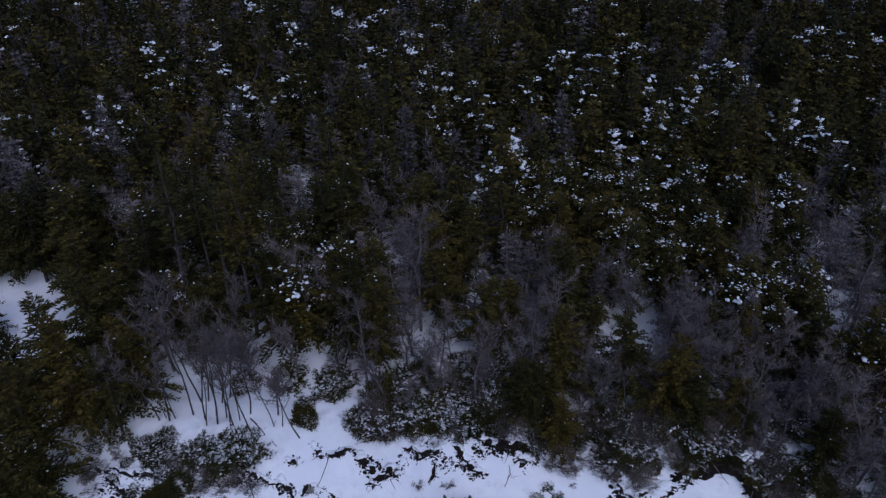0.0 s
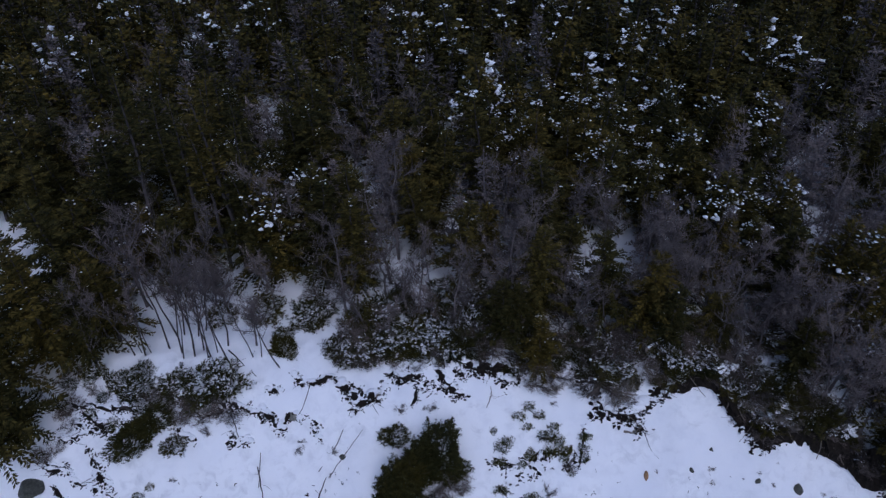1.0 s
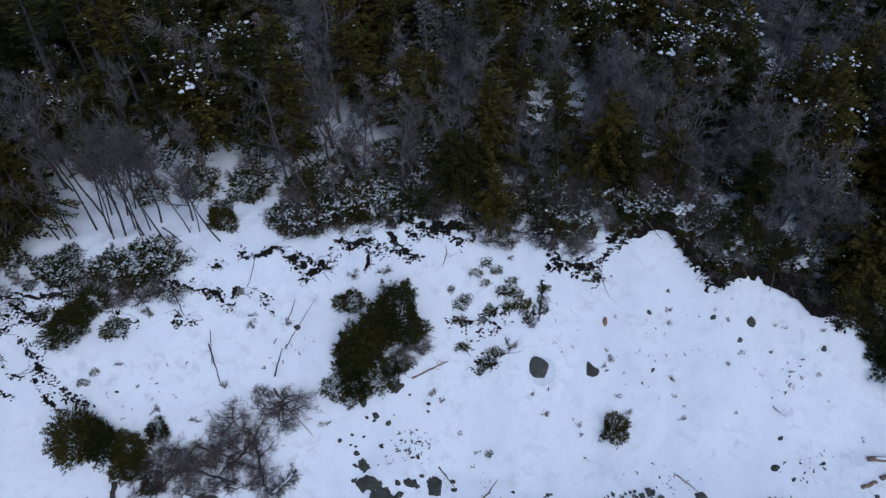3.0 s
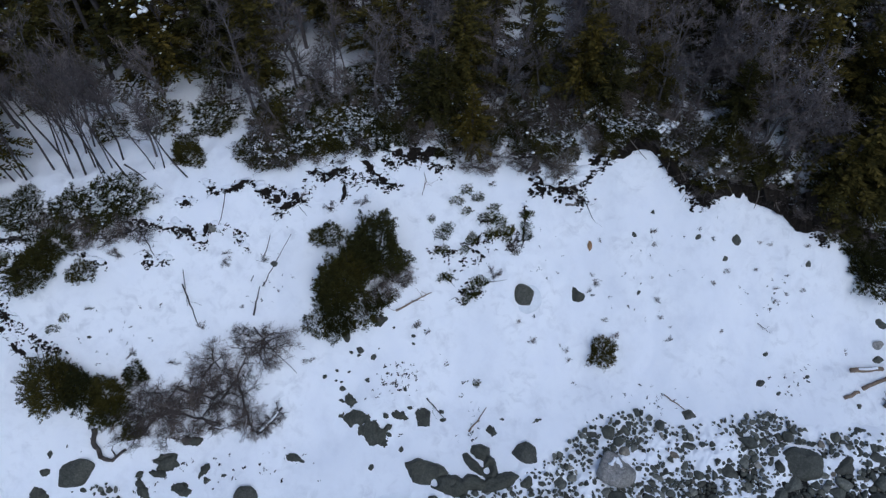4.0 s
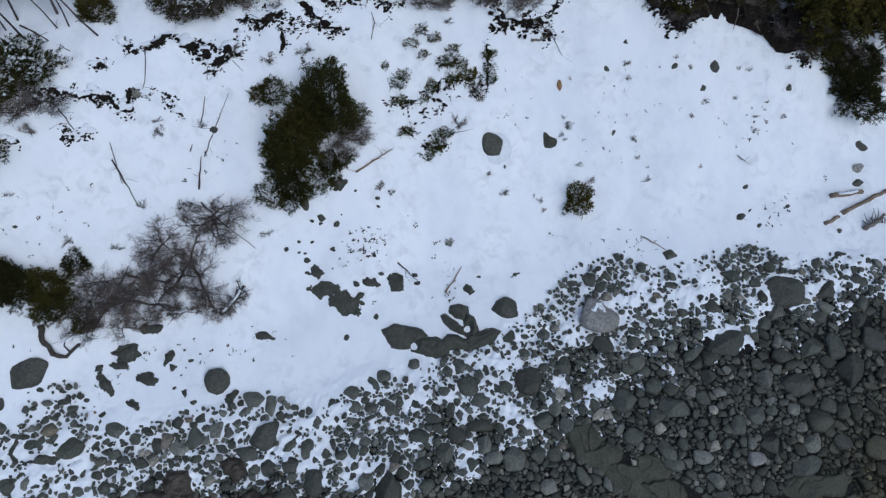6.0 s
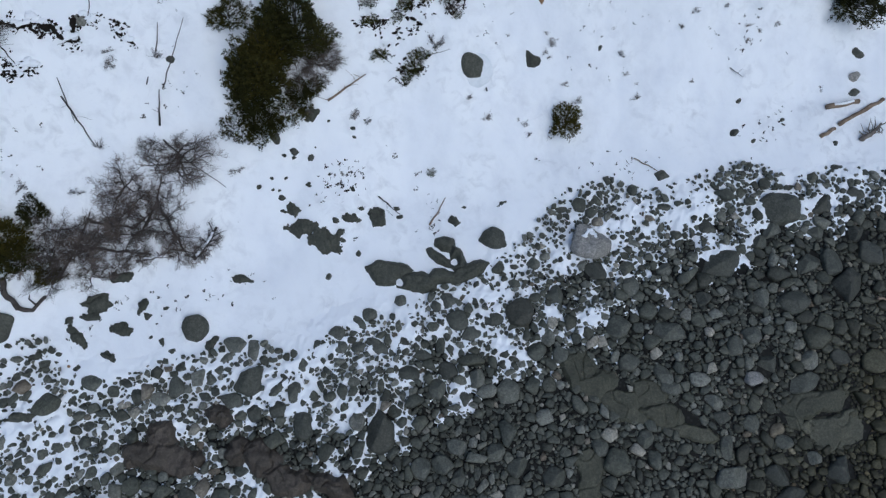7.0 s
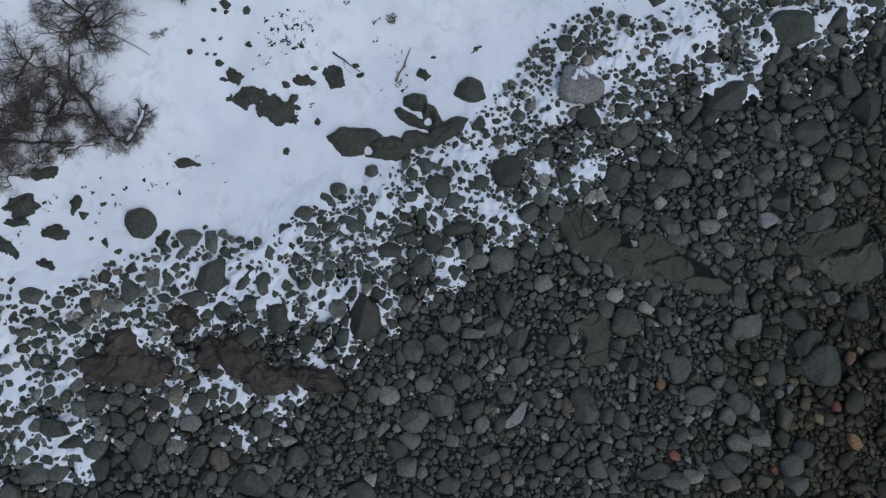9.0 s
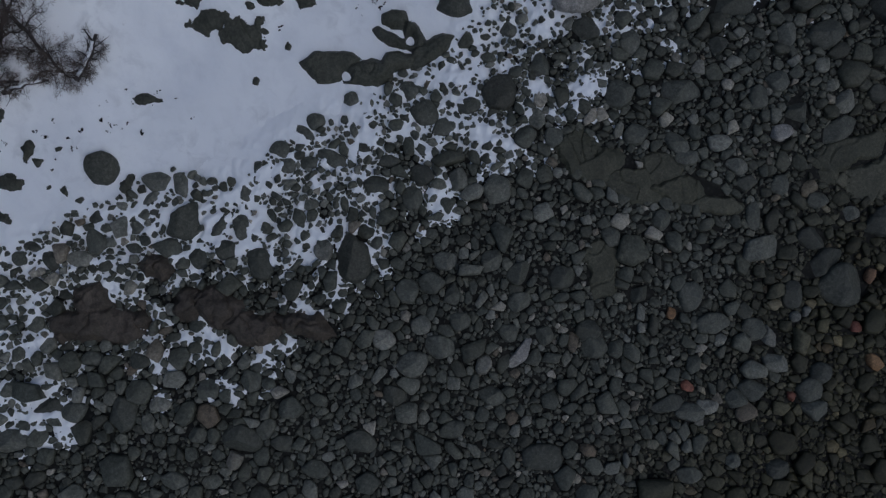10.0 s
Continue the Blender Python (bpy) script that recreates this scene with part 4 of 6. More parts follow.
def bare_tree(seed, height, spread, twigs=1.0, lean=0.12, low=0.3, thick=0.012, fork=10, fine_width=0.009, upward=0.25):
    """Wood and twigs of a leafless tree."""
    g = np.random.RandomState(seed)
    wood, fine = [], []

    def limb(base, way, length, radius, level):
        n = 6 if level == 0 else 4
        f = np.linspace(0, 1, n)
        wob = np.cumsum(g.normal(0, 0.05 * length, (n, 3)), 0) * f[:, None]
        path = base + f[:, None] * way * length + wob
        path[:, 2] += 0.12 * length * f ** 2 * (level > 0)
        wood.append(tube(path, radius * (1 - 0.75 * f) + 0.003, 5 if level == 0 else 3))
        if level >= 2:
            m = int(9 * twigs)
            q = g.uniform(0.1, 1.0, m)
            at = np.stack([np.interp(q, f, path[:, c]) for c in range(3)], 1)
            d = way * 0.8 + g.normal(0, 0.65, (m, 3)) + np.array([0, 0, upward])
            d /= np.linalg.norm(d, axis=1)[:, None]
            size = g.uniform(0.15, 0.42, (m, 1)) * min(1.0, 0.4 + height / 5)
            cross = np.cross(d, g.normal(size=(m, 3)))
            cross /= np.linalg.norm(cross, axis=1)[:, None] + 1e-6
            v = np.stack([at - cross * fine_width, at + cross * fine_width, at + d * size], 1).reshape(-1, 3)
            fine.append((v, np.arange(len(v)).reshape(-1, 3)))
            return
        kids = (fork if level == 0 else 5) + g.randint(3)
        for q in np.linspace(low if level == 0 else 0.2, 0.98, kids):
            p = np.array([np.interp(q, f, path[:, c]) for c in range(3)])
            a = g.uniform(0, 6.283)
            out = np.array([math.cos(a), math.sin(a), g.uniform(upward - 0.1, upward + 0.7)])
            out = out + way * (0.5 if level else 0.15)
            out /= np.linalg.norm(out)
            limb(p, out, (spread * (1.15 - 0.6 * q) if level == 0 else length * 0.55) * g.uniform(0.6, 1.15), radius * (1 - 0.75 * q) * 0.6, level + 1)

    way = np.array([g.uniform(-lean, lean), g.uniform(-lean, lean), 1.0])
    limb(np.zeros(3), way / np.linalg.norm(way), height, thick * height + 0.012, 0)
    return joined(wood), joined(fine)


def bush(seed, radius, height, leaves=300, snow=0):
    """Stems, leaves and snow of a low evergreen bush with an uneven outline."""
    g = np.random.RandomState(seed)
    d = g.normal(size=(leaves, 3))
    d[:, 2] = np.abs(d[:, 2]) * 0.9
    d /= np.linalg.norm(d, axis=1)[:, None]
    lobe = (0.55 + 0.85 * value_noise(d[:, 0] * 2.6 + 5, d[:, 1] * 2.6 + d[:, 2] * 2, seed)) * (0.86 + 0.3 * value_noise(d[:, 0] * 9, d[:, 1] * 9 + d[:, 2] * 5, seed + 3))
    if leaves < 200:
        lobe = 0.35 + 1.15 * value_noise(d[:, 0] * 3.1 + 5, d[:, 1] * 3.1 + d[:, 2] * 2, seed)
    at = d * (lobe * g.uniform(0.25, 1.0, leaves) ** 0.4)[:, None] * np.array([radius, radius, height])
    crown = []
    for p, o in zip(at, d):
        way = o + g.normal(0, 0.4, 3) + np.array([0, 0, 0.25])
        crown.append(sprays(p, way / np.linalg.norm(way), g.uniform(0.08, 0.18), g, 0.032, 0.024, 0.075, 0.1))
    stems = [tube([(0, 0, -0.1), tuple(p * 0.5), tuple(p * 1.1)], (0.02, 0.014, 0.005), 4) for p in at[::max(1, leaves // 16)]]
    upper = at[at[:, 2] > 0.3 * height] if snow else at
    lumps = []
    for p in upper[g.randint(0, len(upper), snow // 7)] if snow else ():
        run = g.normal(0, 1, 3) * np.array([1, 1, 0.3])
        run /= np.linalg.norm(run)
        for _ in range(g.randint(3, 12)):
            lumps.append(snow_lump(p * 1.04 + np.array([0, 0, 0.05]) + run * g.normal(0, 0.06) + g.normal(0, 0.02, 3), 0.010 + 0.038 * g.uniform() ** 1.7, g))
    return joined(stems), joined(crown), joined(lumps) if lumps else None


def shrub(seed, reach, flat=0.55, stems=6, twigs=7):
    """Crooked stems of a bare shrub that spread low over the snow, and the twigs at their ends."""
    g = np.random.RandomState(seed)
    wood, fine = [], []

    def grow(base, way, length, radius, level):
        n = 7 if level < 2 else 5
        path, d = [base], way
        for _ in range(n - 1):
            d = d + g.normal(0, 0.36, 3) * np.array([1, 1, 0.5])
            d = d / np.linalg.norm(d)
            path.append(path[-1] + d * length / (n - 1))
        path = np.array(path)
        path[:, 2] = np.maximum(path[:, 2], 0.02)
        f = np.linspace(0, 1, n)
        (wood if level < 2 else fine).append(tube(path, radius * (1 - 0.7 * f) + 0.0016, 5 if level == 0 else 3))
        if level == 3:
            return
        kids = (7, 6, twigs)[level]
        for k, q in enumerate(np.linspace(0.22, 1.0, kids)):
            p = np.array([np.interp(q, f, path[:, c]) for c in range(3)])
            turn = (1 if k % 2 else -1) * g.uniform(0.35, 1.15) if k < kids - 1 else g.normal(0, 0.2)
            c, s = math.cos(turn), math.sin(turn)
            e = np.array([d[0] * c - d[1] * s, d[0] * s + d[1] * c, d[2] * 0.5 + g.uniform(-0.1, 0.35)])
            grow(p, e / np.linalg.norm(e), length * g.uniform(0.42, 0.7) * (1.15 - 0.35 * q), radius * (1 - 0.6 * q) * 0.62, level + 1)

    for k in range(stems):
        a = (k + g.uniform(-0.35, 0.35)) * 6.283 / stems
        grow(np.array([0.0, 0.0, 0.0]), np.array([math.cos(a), math.sin(a), flat * g.uniform(0.3, 1.6)]), reach * g.uniform(0.6, 1.05), 0.021, 0)
    return joined(wood), joined(fine)


def thing(name, pieces, label, category, group):
    root = new(name)
    for piece, shape, material in pieces:
        if shape is not None:
            ob = part(piece, shape, material, root, smooth=piece == "snow")
            if piece != "trunk":
                tagged(ob, kind="stuff")
    return tagged(root, label, category, group)


PROTO = {}


def plant(kind, x, y, size=1.0, spin=0.0, tip=(0, 0), sink=0.06):
    """One plant of that kind on the land: built the first time, then copied."""
    m = pose(x, y, lz(x, y) - sink, tip[0], tip[1], spin)
    if kind not in PROTO:
        PROTO[kind] = ob = thing(*KINDS[kind]())
        ob.matrix_basis = m @ Matrix.Scale(size, 4)
        return ob
    ob = copy_thing(PROTO[kind], m)
    ob.matrix_basis = m @ Matrix.Scale(size, 4)
    return ob


def spruce_kind(seed, height, spread, dense, snow, ragged, specks):
    def make():
        a, b2, c = conifer(seed, height, spread, dense, snow * 1.5, 0.14, ragged, specks, leaf=0.068, lump=0.07, reach=0.30)
        label = "dark green spruce with clumps of snow on its branches" if snow > 0.1 else "dark olive-green spruce standing in the snowy wood"
        return "spruce", [("trunk", a, BARK), ("crown", b2, NEEDLES), ("snow", c, SNOW)], label, "tree", "trees of the wood"
    return make


def tall_kind(seed, height):
    def make():
        a, b2, c = conifer(seed, height, 1.1, 1.2, 0.0, 0.58, 0.3, 0.05)
        return "spruce", [("trunk", a, BARK), ("crown", b2, NEEDLES), ("snow", c, SNOW)], "tall spruce with a bare trunk and a high dark crown", "tree", "trees of the wood"
    return make


def dead_kind(seed, height, spread):
    def make():
        a, b2, c = conifer(seed, height, spread, 0.7, 0.0, 0.2, 0.45)
        a2, b3 = bare_tree(seed, height * 0.9, spread, 1.0, 0.05, 0.2, 0.004)
        return "dead_spruce", [("trunk", a, PALE_BARK), ("crown", joined([b2, b3]), DEAD_NEEDLES)], "grey dead spruce with bare lichen-covered twigs", "tree", "trees of the wood"
    return make


def bare_kind(seed, height, spread, twigs, low, fork, upward, thick=0.011):
    def make():
        a, b2 = bare_tree(seed, height, spread, twigs, 0.05 if fork < 10 else 0.16, low, thick, fork, 0.0065, upward)
        return "bare_tree", [("trunk", a, BARK if fork < 10 else PALE_BARK), ("crown", b2, BARE_TWIG)], "leafless grey-brown tree with fine bare twigs", "tree", "trees of the wood"
    return make


def bush_kind(seed, radius, height, leaves, snow):
    def make():
        a, b2, c = bush(seed, radius, height, leaves, snow)
        label = "low evergreen bush dusted with snow" if snow else "low dark evergreen bush on the snow bank"
        return "bush", [("stem", a, BARK), ("crown", b2, TUFT_LEAF if leaves < 200 else BUSH_LEAF), ("snow", c, SNOW)], label, "bush", "bushes of the bank"
    return make


def brush_kind(seed, height, spread):
    def make():
        a, b2 = shrub(seed, spread, 0.5 + 0.12 * (seed % 3), 6 + seed % 3)
        return "bare_shrub", [("stem", a, BRUSH_WOOD), ("crown", b2, BRUSH_TWIG)], "leafless brown shrub with crooked spreading twigs in the snow", "shrub", "bare shrubs of the bank"
    return make


def tangle_kind(seed):
    def make():
        a, b2 = shrub(seed, 0.7, 0.5, 7, 4)
        return "root_tangle", [("root", a, ROOT), ("root_fringe", b2, ROOT)], "tangle of pale dead roots hanging over the peat edge", "root", "dead wood on the bank"
    return make


KINDS = {"tall0": tall_kind(131, 5.6), "tall1": tall_kind(132, 6.2)}
for _i in range(7):
    KINDS["spruce%d" % _i] = spruce_kind(100 + _i, 3.4 + 0.26 * _i, 1.7 + 0.16 * (_i % 3), 1.35, 0.0, 0.15 + 0.08 * (_i % 3), 0.02 if _i % 2 else 0.10)
for _i in range(4):
    KINDS["snowy%d" % _i] = spruce_kind(140 + _i, 3.5 + 0.35 * _i, 1.75, 1.3, 0.6 + 0.15 * _i, 0.2, 0.12)
for _i in range(4):
    KINDS["dead%d" % _i] = dead_kind(170 + _i, 3.6 + 0.35 * _i, 1.25)
for _i in range(5):
    KINDS["bare%d" % _i] = bare_kind(200 + _i, 3.3 + 0.3 * _i, 1.15, 2.0, 0.3, 11, 0.25)
for _i in range(3):
    KINDS["pole%d" % _i] = bare_kind(210 + _i, 4.3 + 0.3 * _i, 0.8, 0.9, 0.5, 7, 0.55, 0.0042)
    KINDS["bush%d" % _i] = bush_kind(230 + _i, 0.62, 0.6, 1100, 0)
    KINDS["dome%d" % _i] = bush_kind(270 + _i, 0.62, 1.15, 1700, 0)
    KINDS["frosted%d" % _i] = bush_kind(240 + _i, 0.65, 0.5, 800, 620)
    KINDS["tuft%d" % _i] = bush_kind(260 + _i, 0.42, 0.33, 190, 0)
    KINDS["tangle%d" % _i] = tangle_kind(280 + _i)
    KINDS["brush%d" % _i] = brush_kind(250 + _i, 1.1, 0.95)


CREST_X = [-14, -10.3, -8.75, -6.6, -5.5, -3.9, -2.7, -1.1, 1.3, 3.3, 5.1, 6.5, 8.0, 9.4, 10.3, 11.0, 11.7, 12.6, 14.0, 15.4, 16.7, 20]
CREST_Y = [14.3, 14.6, 14.8, 14.9, 15.0, 15.2, 15.2, 15.3, 15.4, 15.2, 15.0, 14.7, 14.6, 14.8, 14.5, 14.0, 13.4, 13.4, 13.0, 12.4, 11.7, 10.5]


def crest(x):
    return float(np.interp(x, CREST_X, CREST_Y))


def in_clearing(x, y):
    along = min(0.45, max(0.0, ((x + 13.6) * -5.4 + (y - 18.6) * 5.4) / 58.3))
    if math.hypot(x + 13.6 + 5.4 * along, y - 18.6 - 5.4 * along) < 0.95:
        return True
    if (x + 17.3) ** 2 / 6.5 + (y - 21.3) ** 2 / 2.6 < 1.0 or (x + 16.0) ** 2 + (y - 18.0) ** 2 < 1.3 or (x + 14.4) ** 2 + (y - 14.6) ** 2 < 1.0:
        return True
    return (x + 5.2) ** 2 / 0.9 + (y - 17.4) ** 2 / 3.6 < 1.0 or (x + 7.4) ** 2 / 2.5 + (y - 18.4) ** 2 / 3.5 < 1.0 or (x + 12.5) ** 2 / 1.5 + (y - 16.2) ** 2 / 2 < 1.0


SNOW_SPOTS = [
    (-3.3, 39.5), (0.8, 34.1), (2.6, 32.7), (6.4, 35.2), (8.8, 27.9), (10.3, 28.2), (7.9, 24.7), (6.6, 25.1), (3.7, 25.3), (5.2, 26.4), (10.9, 20.3), (10.2, 22.7), (8.2, 22.3), (-16.5, 37.4), (-17.5, 32.7), (-5.7, 46.8), (-14.1, 50.4), (14.3, 34.4),
    (16.9, 37.4), (11.1, 31.8), (-8.2, 35.9), (11.5, 41.7), (16.0, 24.7), (9.2, 39.0), (2.6, 28.4), (-11.9, 35.1), (-15.8, 41.7), (11.3, 18.1), (26.5, 42.6), (-0.8, 37.4), (10.2, 25.1), (-6.9, 22.7), (18.8, 30.6), (-4.9, 20.6)]


def snowy_place(x, y):
    return min((x - a) ** 2 + (y - b2) ** 2 for a, b2 in SNOW_SPOTS) < 2.6


GREY_SPOTS = [(-12.2, 25.0), (-6.8, 26.2), (-1.7, 23.1), (15.5, 21.8), (13.7, 21.5), (15.1, 18.6), (16.6, 20.0), (17.0, 24.1), (3.6, 21.4), (8.1, 19.1), (7.2, 19.8), (-2.6, 24.3), (21.5, 26.8)]


def grey_place(x, y):
    return min((x - a) ** 2 + (y - b2) ** 2 for a, b2 in GREY_SPOTS) < (1.2 if x < 5 else 2.4)


def forest_spots():
    g = np.random.RandomState(77)
    spots, y = [], 11.0
    while y < 60:
        gap = 1.34 + 0.005 * max(0, y - 20)
        half = max(20.5, 15 + 0.70 * max(0, y - 12)) if y < 30 else 15 + 0.70 * (y - 12)
        for x in np.arange(-half + 2.0, half + 2, gap):
            px, py = x + g.uniform(-0.5, 0.5) * gap, y + g.uniform(-0.5, 0.5) * gap
            if py < crest(px) + 0.7 or in_clearing(px, py):
                continue
            spots.append((px, py))
        y += gap * 0.95
    return spots


def choose(g, x, y):
    deep = y - crest(x)
    luck = g.uniform()
    if deep < (3.5 if x < -3.5 else 4.1) and -11 < x < 12.5:
        if luck < (0.36 if x < -3.5 else 0.28 if deep < 2 else 0.22):
            return None
        if x < -3.5:
            return "pole%d" % g.randint(3) if luck < (0.9 if deep < 1.8 else 0.66) else "bare%d" % g.randint(5) if luck < 0.72 else "spruce%d" % g.randint(7)
        return "bare%d" % g.randint(5) if luck < 0.36 else "pole%d" % g.randint(3) if luck < 0.52 else "dead%d" % g.randint(4) if luck < 0.60 else "spruce%d" % g.randint(7) if deep > 2.6 or x > 1.2 else "bare%d" % g.randint(5)
    if grey_place(x, y):
        return ("dead%d" % g.randint(4)) if luck < 0.6 else "bare%d" % g.randint(5)
    if snowy_place(x, y) or luck > 0.955:
        return "snowy%d" % g.randint(4)
    if luck < 0.06:
        return "bare%d" % g.randint(5)
    if luck < 0.20:
        return "dead%d" % g.randint(4)
    return "spruce%d" % g.randint(7)


def build_forest():
    g = np.random.RandomState(5)
    far = []
    for x, y in forest_spots():
        kind = choose(g, x, y)
        if kind is None:
            continue
        size = g.uniform(0.72, 1.12) * (0.85 if y - crest(x) < 3 else 1.0)
        spin, tip = g.uniform(0, 360), (g.normal(0, 4), g.normal(0, 4))
        if y < 26 and -20 < x < 21:
            plant(kind, x, y, size, spin, tip)
        else:
            far.append((kind, x, y, size, spin, tip))
    for _ in range(20):
        x, y = g.uniform(-10.8, -3.8), 15.2 + 4.6 * g.uniform()
        if (x + 5.0) ** 2 / 0.8 + (y - 17.2) ** 2 / 3 > 1:
            luck = g.uniform()
            plant("pole%d" % g.randint(3) if luck < 0.8 else "bare%d" % g.randint(5) if luck < 0.9 else "frosted%d" % g.randint(3), x, y, g.uniform(0.75, 1.15), g.uniform(0, 360), (g.normal(0, 2.5), g.normal(0, 2.5)))
    for _ in range(32):
        x = g.uniform(-3.6, 14.0)
        y = crest(x) + 0.7 + 3.4 * g.uniform() ** 0.8
        if not in_clearing(x, y):
            plant(("bare%d" % g.randint(5)) if g.uniform() < 0.75 else "pole%d" % g.randint(3), x, y, g.uniform(0.55, 0.95), g.uniform(0, 360), (g.normal(0, 6), g.normal(0, 6)))
    for _ in range(125):
        x = g.uniform(-4.5, 14.0)
        y = crest(x) + 0.5 + 3.6 * g.uniform()
        if not in_clearing(x, y):
            luck = g.uniform()
            kind = ("brush%d" if luck < 0.5 else "frosted%d" if luck < 0.93 else "bush%d") % g.randint(3)
            plant(kind, x, y, g.uniform(0.5, 1.25), g.uniform(0, 360), (g.normal(0, 8), g.normal(0, 8)))
    # the trees farther in: simpler crowns, joined
    kit = {}
    for far_kit, dense, twigs, kids in ((0, 0.64, 0.85, 7), (1, 0.38, 0.55, 6)):
        for i in range(7):
            kit["spruce%d" % i, far_kit] = [(s, m) for s, m in zip(conifer(300 + i, 3.4 + 0.26 * i, 1.85, dense, 0.0, 0.12, 0.15, 0.02, 0.088, 0.1, 0.34, 0.08), (0, 1, 3)) if s]
        for i in range(4):
            kit["snowy%d" % i, far_kit] = [(s, m) for s, m in zip(conifer(320 + i, 3.5 + 0.35 * i, 1.8, dense, 0.8 + 0.15 * i, 0.12, 0.15, 0.06, 0.088, 0.125, 0.34, 0.08), (0, 1, 3)) if s]
            kit["dead%d" % i, far_kit] = [(s, m) for s, m in zip(conifer(340 + i, 3.6 + 0.35 * i, 1.25, dense * 0.8, 0.0, 0.2, 0.45, 0.0, 0.05, 0.1, 0.34, 0.085), (0, 2, 3)) if s]
        for i in range(5):
            kit["bare%d" % i, far_kit] = [(s, m) for s, m in zip(bare_tree(360 + i, 3.3 + 0.3 * i, 1.1, twigs, 0.14, 0.35, 0.013, kids, 0.016), (0, 2))]
        for i in range(3):
            kit["pole%d" % i, far_kit] = kit["bare%d" % i, far_kit]
    shapes, slots, tones = [], [], []
    for kind, x, y, size, spin, tip in far:
        m = np.array(pose(x, y, lz(x, y) - 0.1, tip[0], tip[1], spin) @ Matrix.Scale(size, 4))
        tone = g.uniform()
        for (v, t), slot in kit[kind, int(y > 36)]:
            tones.append(np.full(len(v), tone, dtype=np.float32))
            shapes.append((v @ m[:3, :3].T + m[:3, 3], t))
            slots.append(np.full(len(t), slot, dtype=np.int32))
    ob = part("forest", joined(shapes), BARK)
    for extra in (NEEDLES, DEAD_NEEDLES, SNOW):
        ob.data.materials.append(extra)
    ob.data.polygons.foreach_set("material_index", np.concatenate(slots))
    shade = ob.data.attributes.new("tone", "FLOAT", "POINT")
    shade.data.foreach_set("value", np.concatenate(tones))
    tagged(ob, "dense dark spruce forest with grey dead trees and snow patches", "forest", kind="stuff")


build_forest()

# leafless stems on the open shelf beside the clearing
for _i, (x, y) in enumerate(((-5.93, 15.65), (-7.17, 15.33), (-7.9, 15.62), (-8.27, 15.56), (-5.67, 15.7), (-5.0, 15.31), (-9.46, 15.88), (-6.77, 15.51), (-8.85, 16.0), (-7.16, 15.8), (-9.82, 15.97), (-7.68, 15.95), (-7.4, 15.5), (-8.1, 16.1))):
    plant("pole%d" % (_i % 3), x, y, (0.62, 0.85, 0.95, 0.7, 0.6, 0.78)[_i % 6], _i * 77, ((_i * 37) % 9 - 4, (_i * 53) % 11 - 8))
# evergreens that stand at the edge of the wood
for kind, x, y, size in (("spruce1", 2.7, 15.9, 0.8), ("spruce4", 3.95, 14.95, 0.6), ("spruce2", 3.3, 16.1, 0.7), ("dead1", 14.6, 13.4, 0.9), ("spruce6", 15.9, 12.2, 1.1), ("bare3", 13.7, 13.6, 0.9), ("spruce6", 16.9, 12.6, 1.1), ("bare1", 12.9, 14.6, 1.0), ("snowy1", 15.1, 14.6, 0.95), ("spruce0", -12.6, 13.0, 0.95), ("spruce5", -13.3, 12.6, 1.05), ("spruce2", -13.5, 14.5, 1.1), ("spruce4", -13.3, 16.6, 1.1), ("spruce5", -12.2, 17.6, 1.1), ("spruce1", -11.2, 17.0, 1.0), ("spruce3", -11.3, 15.7, 0.9), ("spruce6", -12.3, 15.4, 1.0), ("spruce4", -10.7, 16.5, 0.85)):
    plant(kind, x, y, size, (x * 61) % 360)
for _i, (x, y) in enumerate(((-9.1, 20.9), (-8.2, 19.8), (-7.4, 19.75), (-6.7, 19.55), (-6.15, 20.0), (-8.0, 21.7), (-7.2, 21.0), (-9.8, 19.6), (-6.4, 21.4))):
    plant("tall%d" % (_i % 2), x, y, 1.1 + 0.06 * (_i % 4), _i * 67, ((_i * 29) % 9 - 4, (_i * 41) % 9 - 4))
for _i, (x, y) in enumerate(((9.3, 15.6), (9.9, 16.2), (9.5, 17.1), (10.2, 17.6), (9.8, 18.3), (8.9, 16.6), (10.5, 16.6), (9.1, 17.8), (8.4, 17.4), (10.9, 18.2))):
    plant(("bare%d" % (_i % 5)) if _i % 3 else "pole%d" % (_i % 3), x, y, 0.75 + 0.06 * (_i % 4), _i * 97, ((_i * 31) % 11 - 5, (_i * 47) % 11 - 5))
for _i, (x, y) in enumerate(((15.58, 11.51), (17.0, 11.25), (14.78, 12.25), (16.63, 12.01), (17.97, 11.34), (13.9, 12.77), (13.07, 13.08), (15.37, 12.55))):
    plant(("spruce%d" % (_i * 2 % 7)) if _i in (0, 1, 3, 4) else "bare%d" % (_i % 5), x, y + 0.5, 0.75 + 0.06 * (_i % 3), _i * 111)
_g = np.random.RandomState(17)
for _ in range(5):
    x, y = _g.uniform(-8.6, -3.9), _g.uniform(16.0, 19.4)
    if (x + 5.0) ** 2 / 0.3 + (y - 17.1) ** 2 / 1.6 > 1:
        plant("bare%d" % _g.randint(5), x, y, _g.uniform(0.7, 1.0), _g.uniform(0, 360), (_g.normal(0, 3), _g.normal(0, 3)))
for _i, (x, y) in enumerate(((4.02, 20.65), (4.58, 20.05), (3.49, 20.05), (4.11, 19.19), (5.17, 20.8))):
    plant(("bare1", "spruce3", "pole2", "bare4", "spruce0")[_i], x, y, 0.8 + 0.05 * (_i % 3), _i * 59)
plant("bare2", 10.76, 14.75, 0.8, 40)
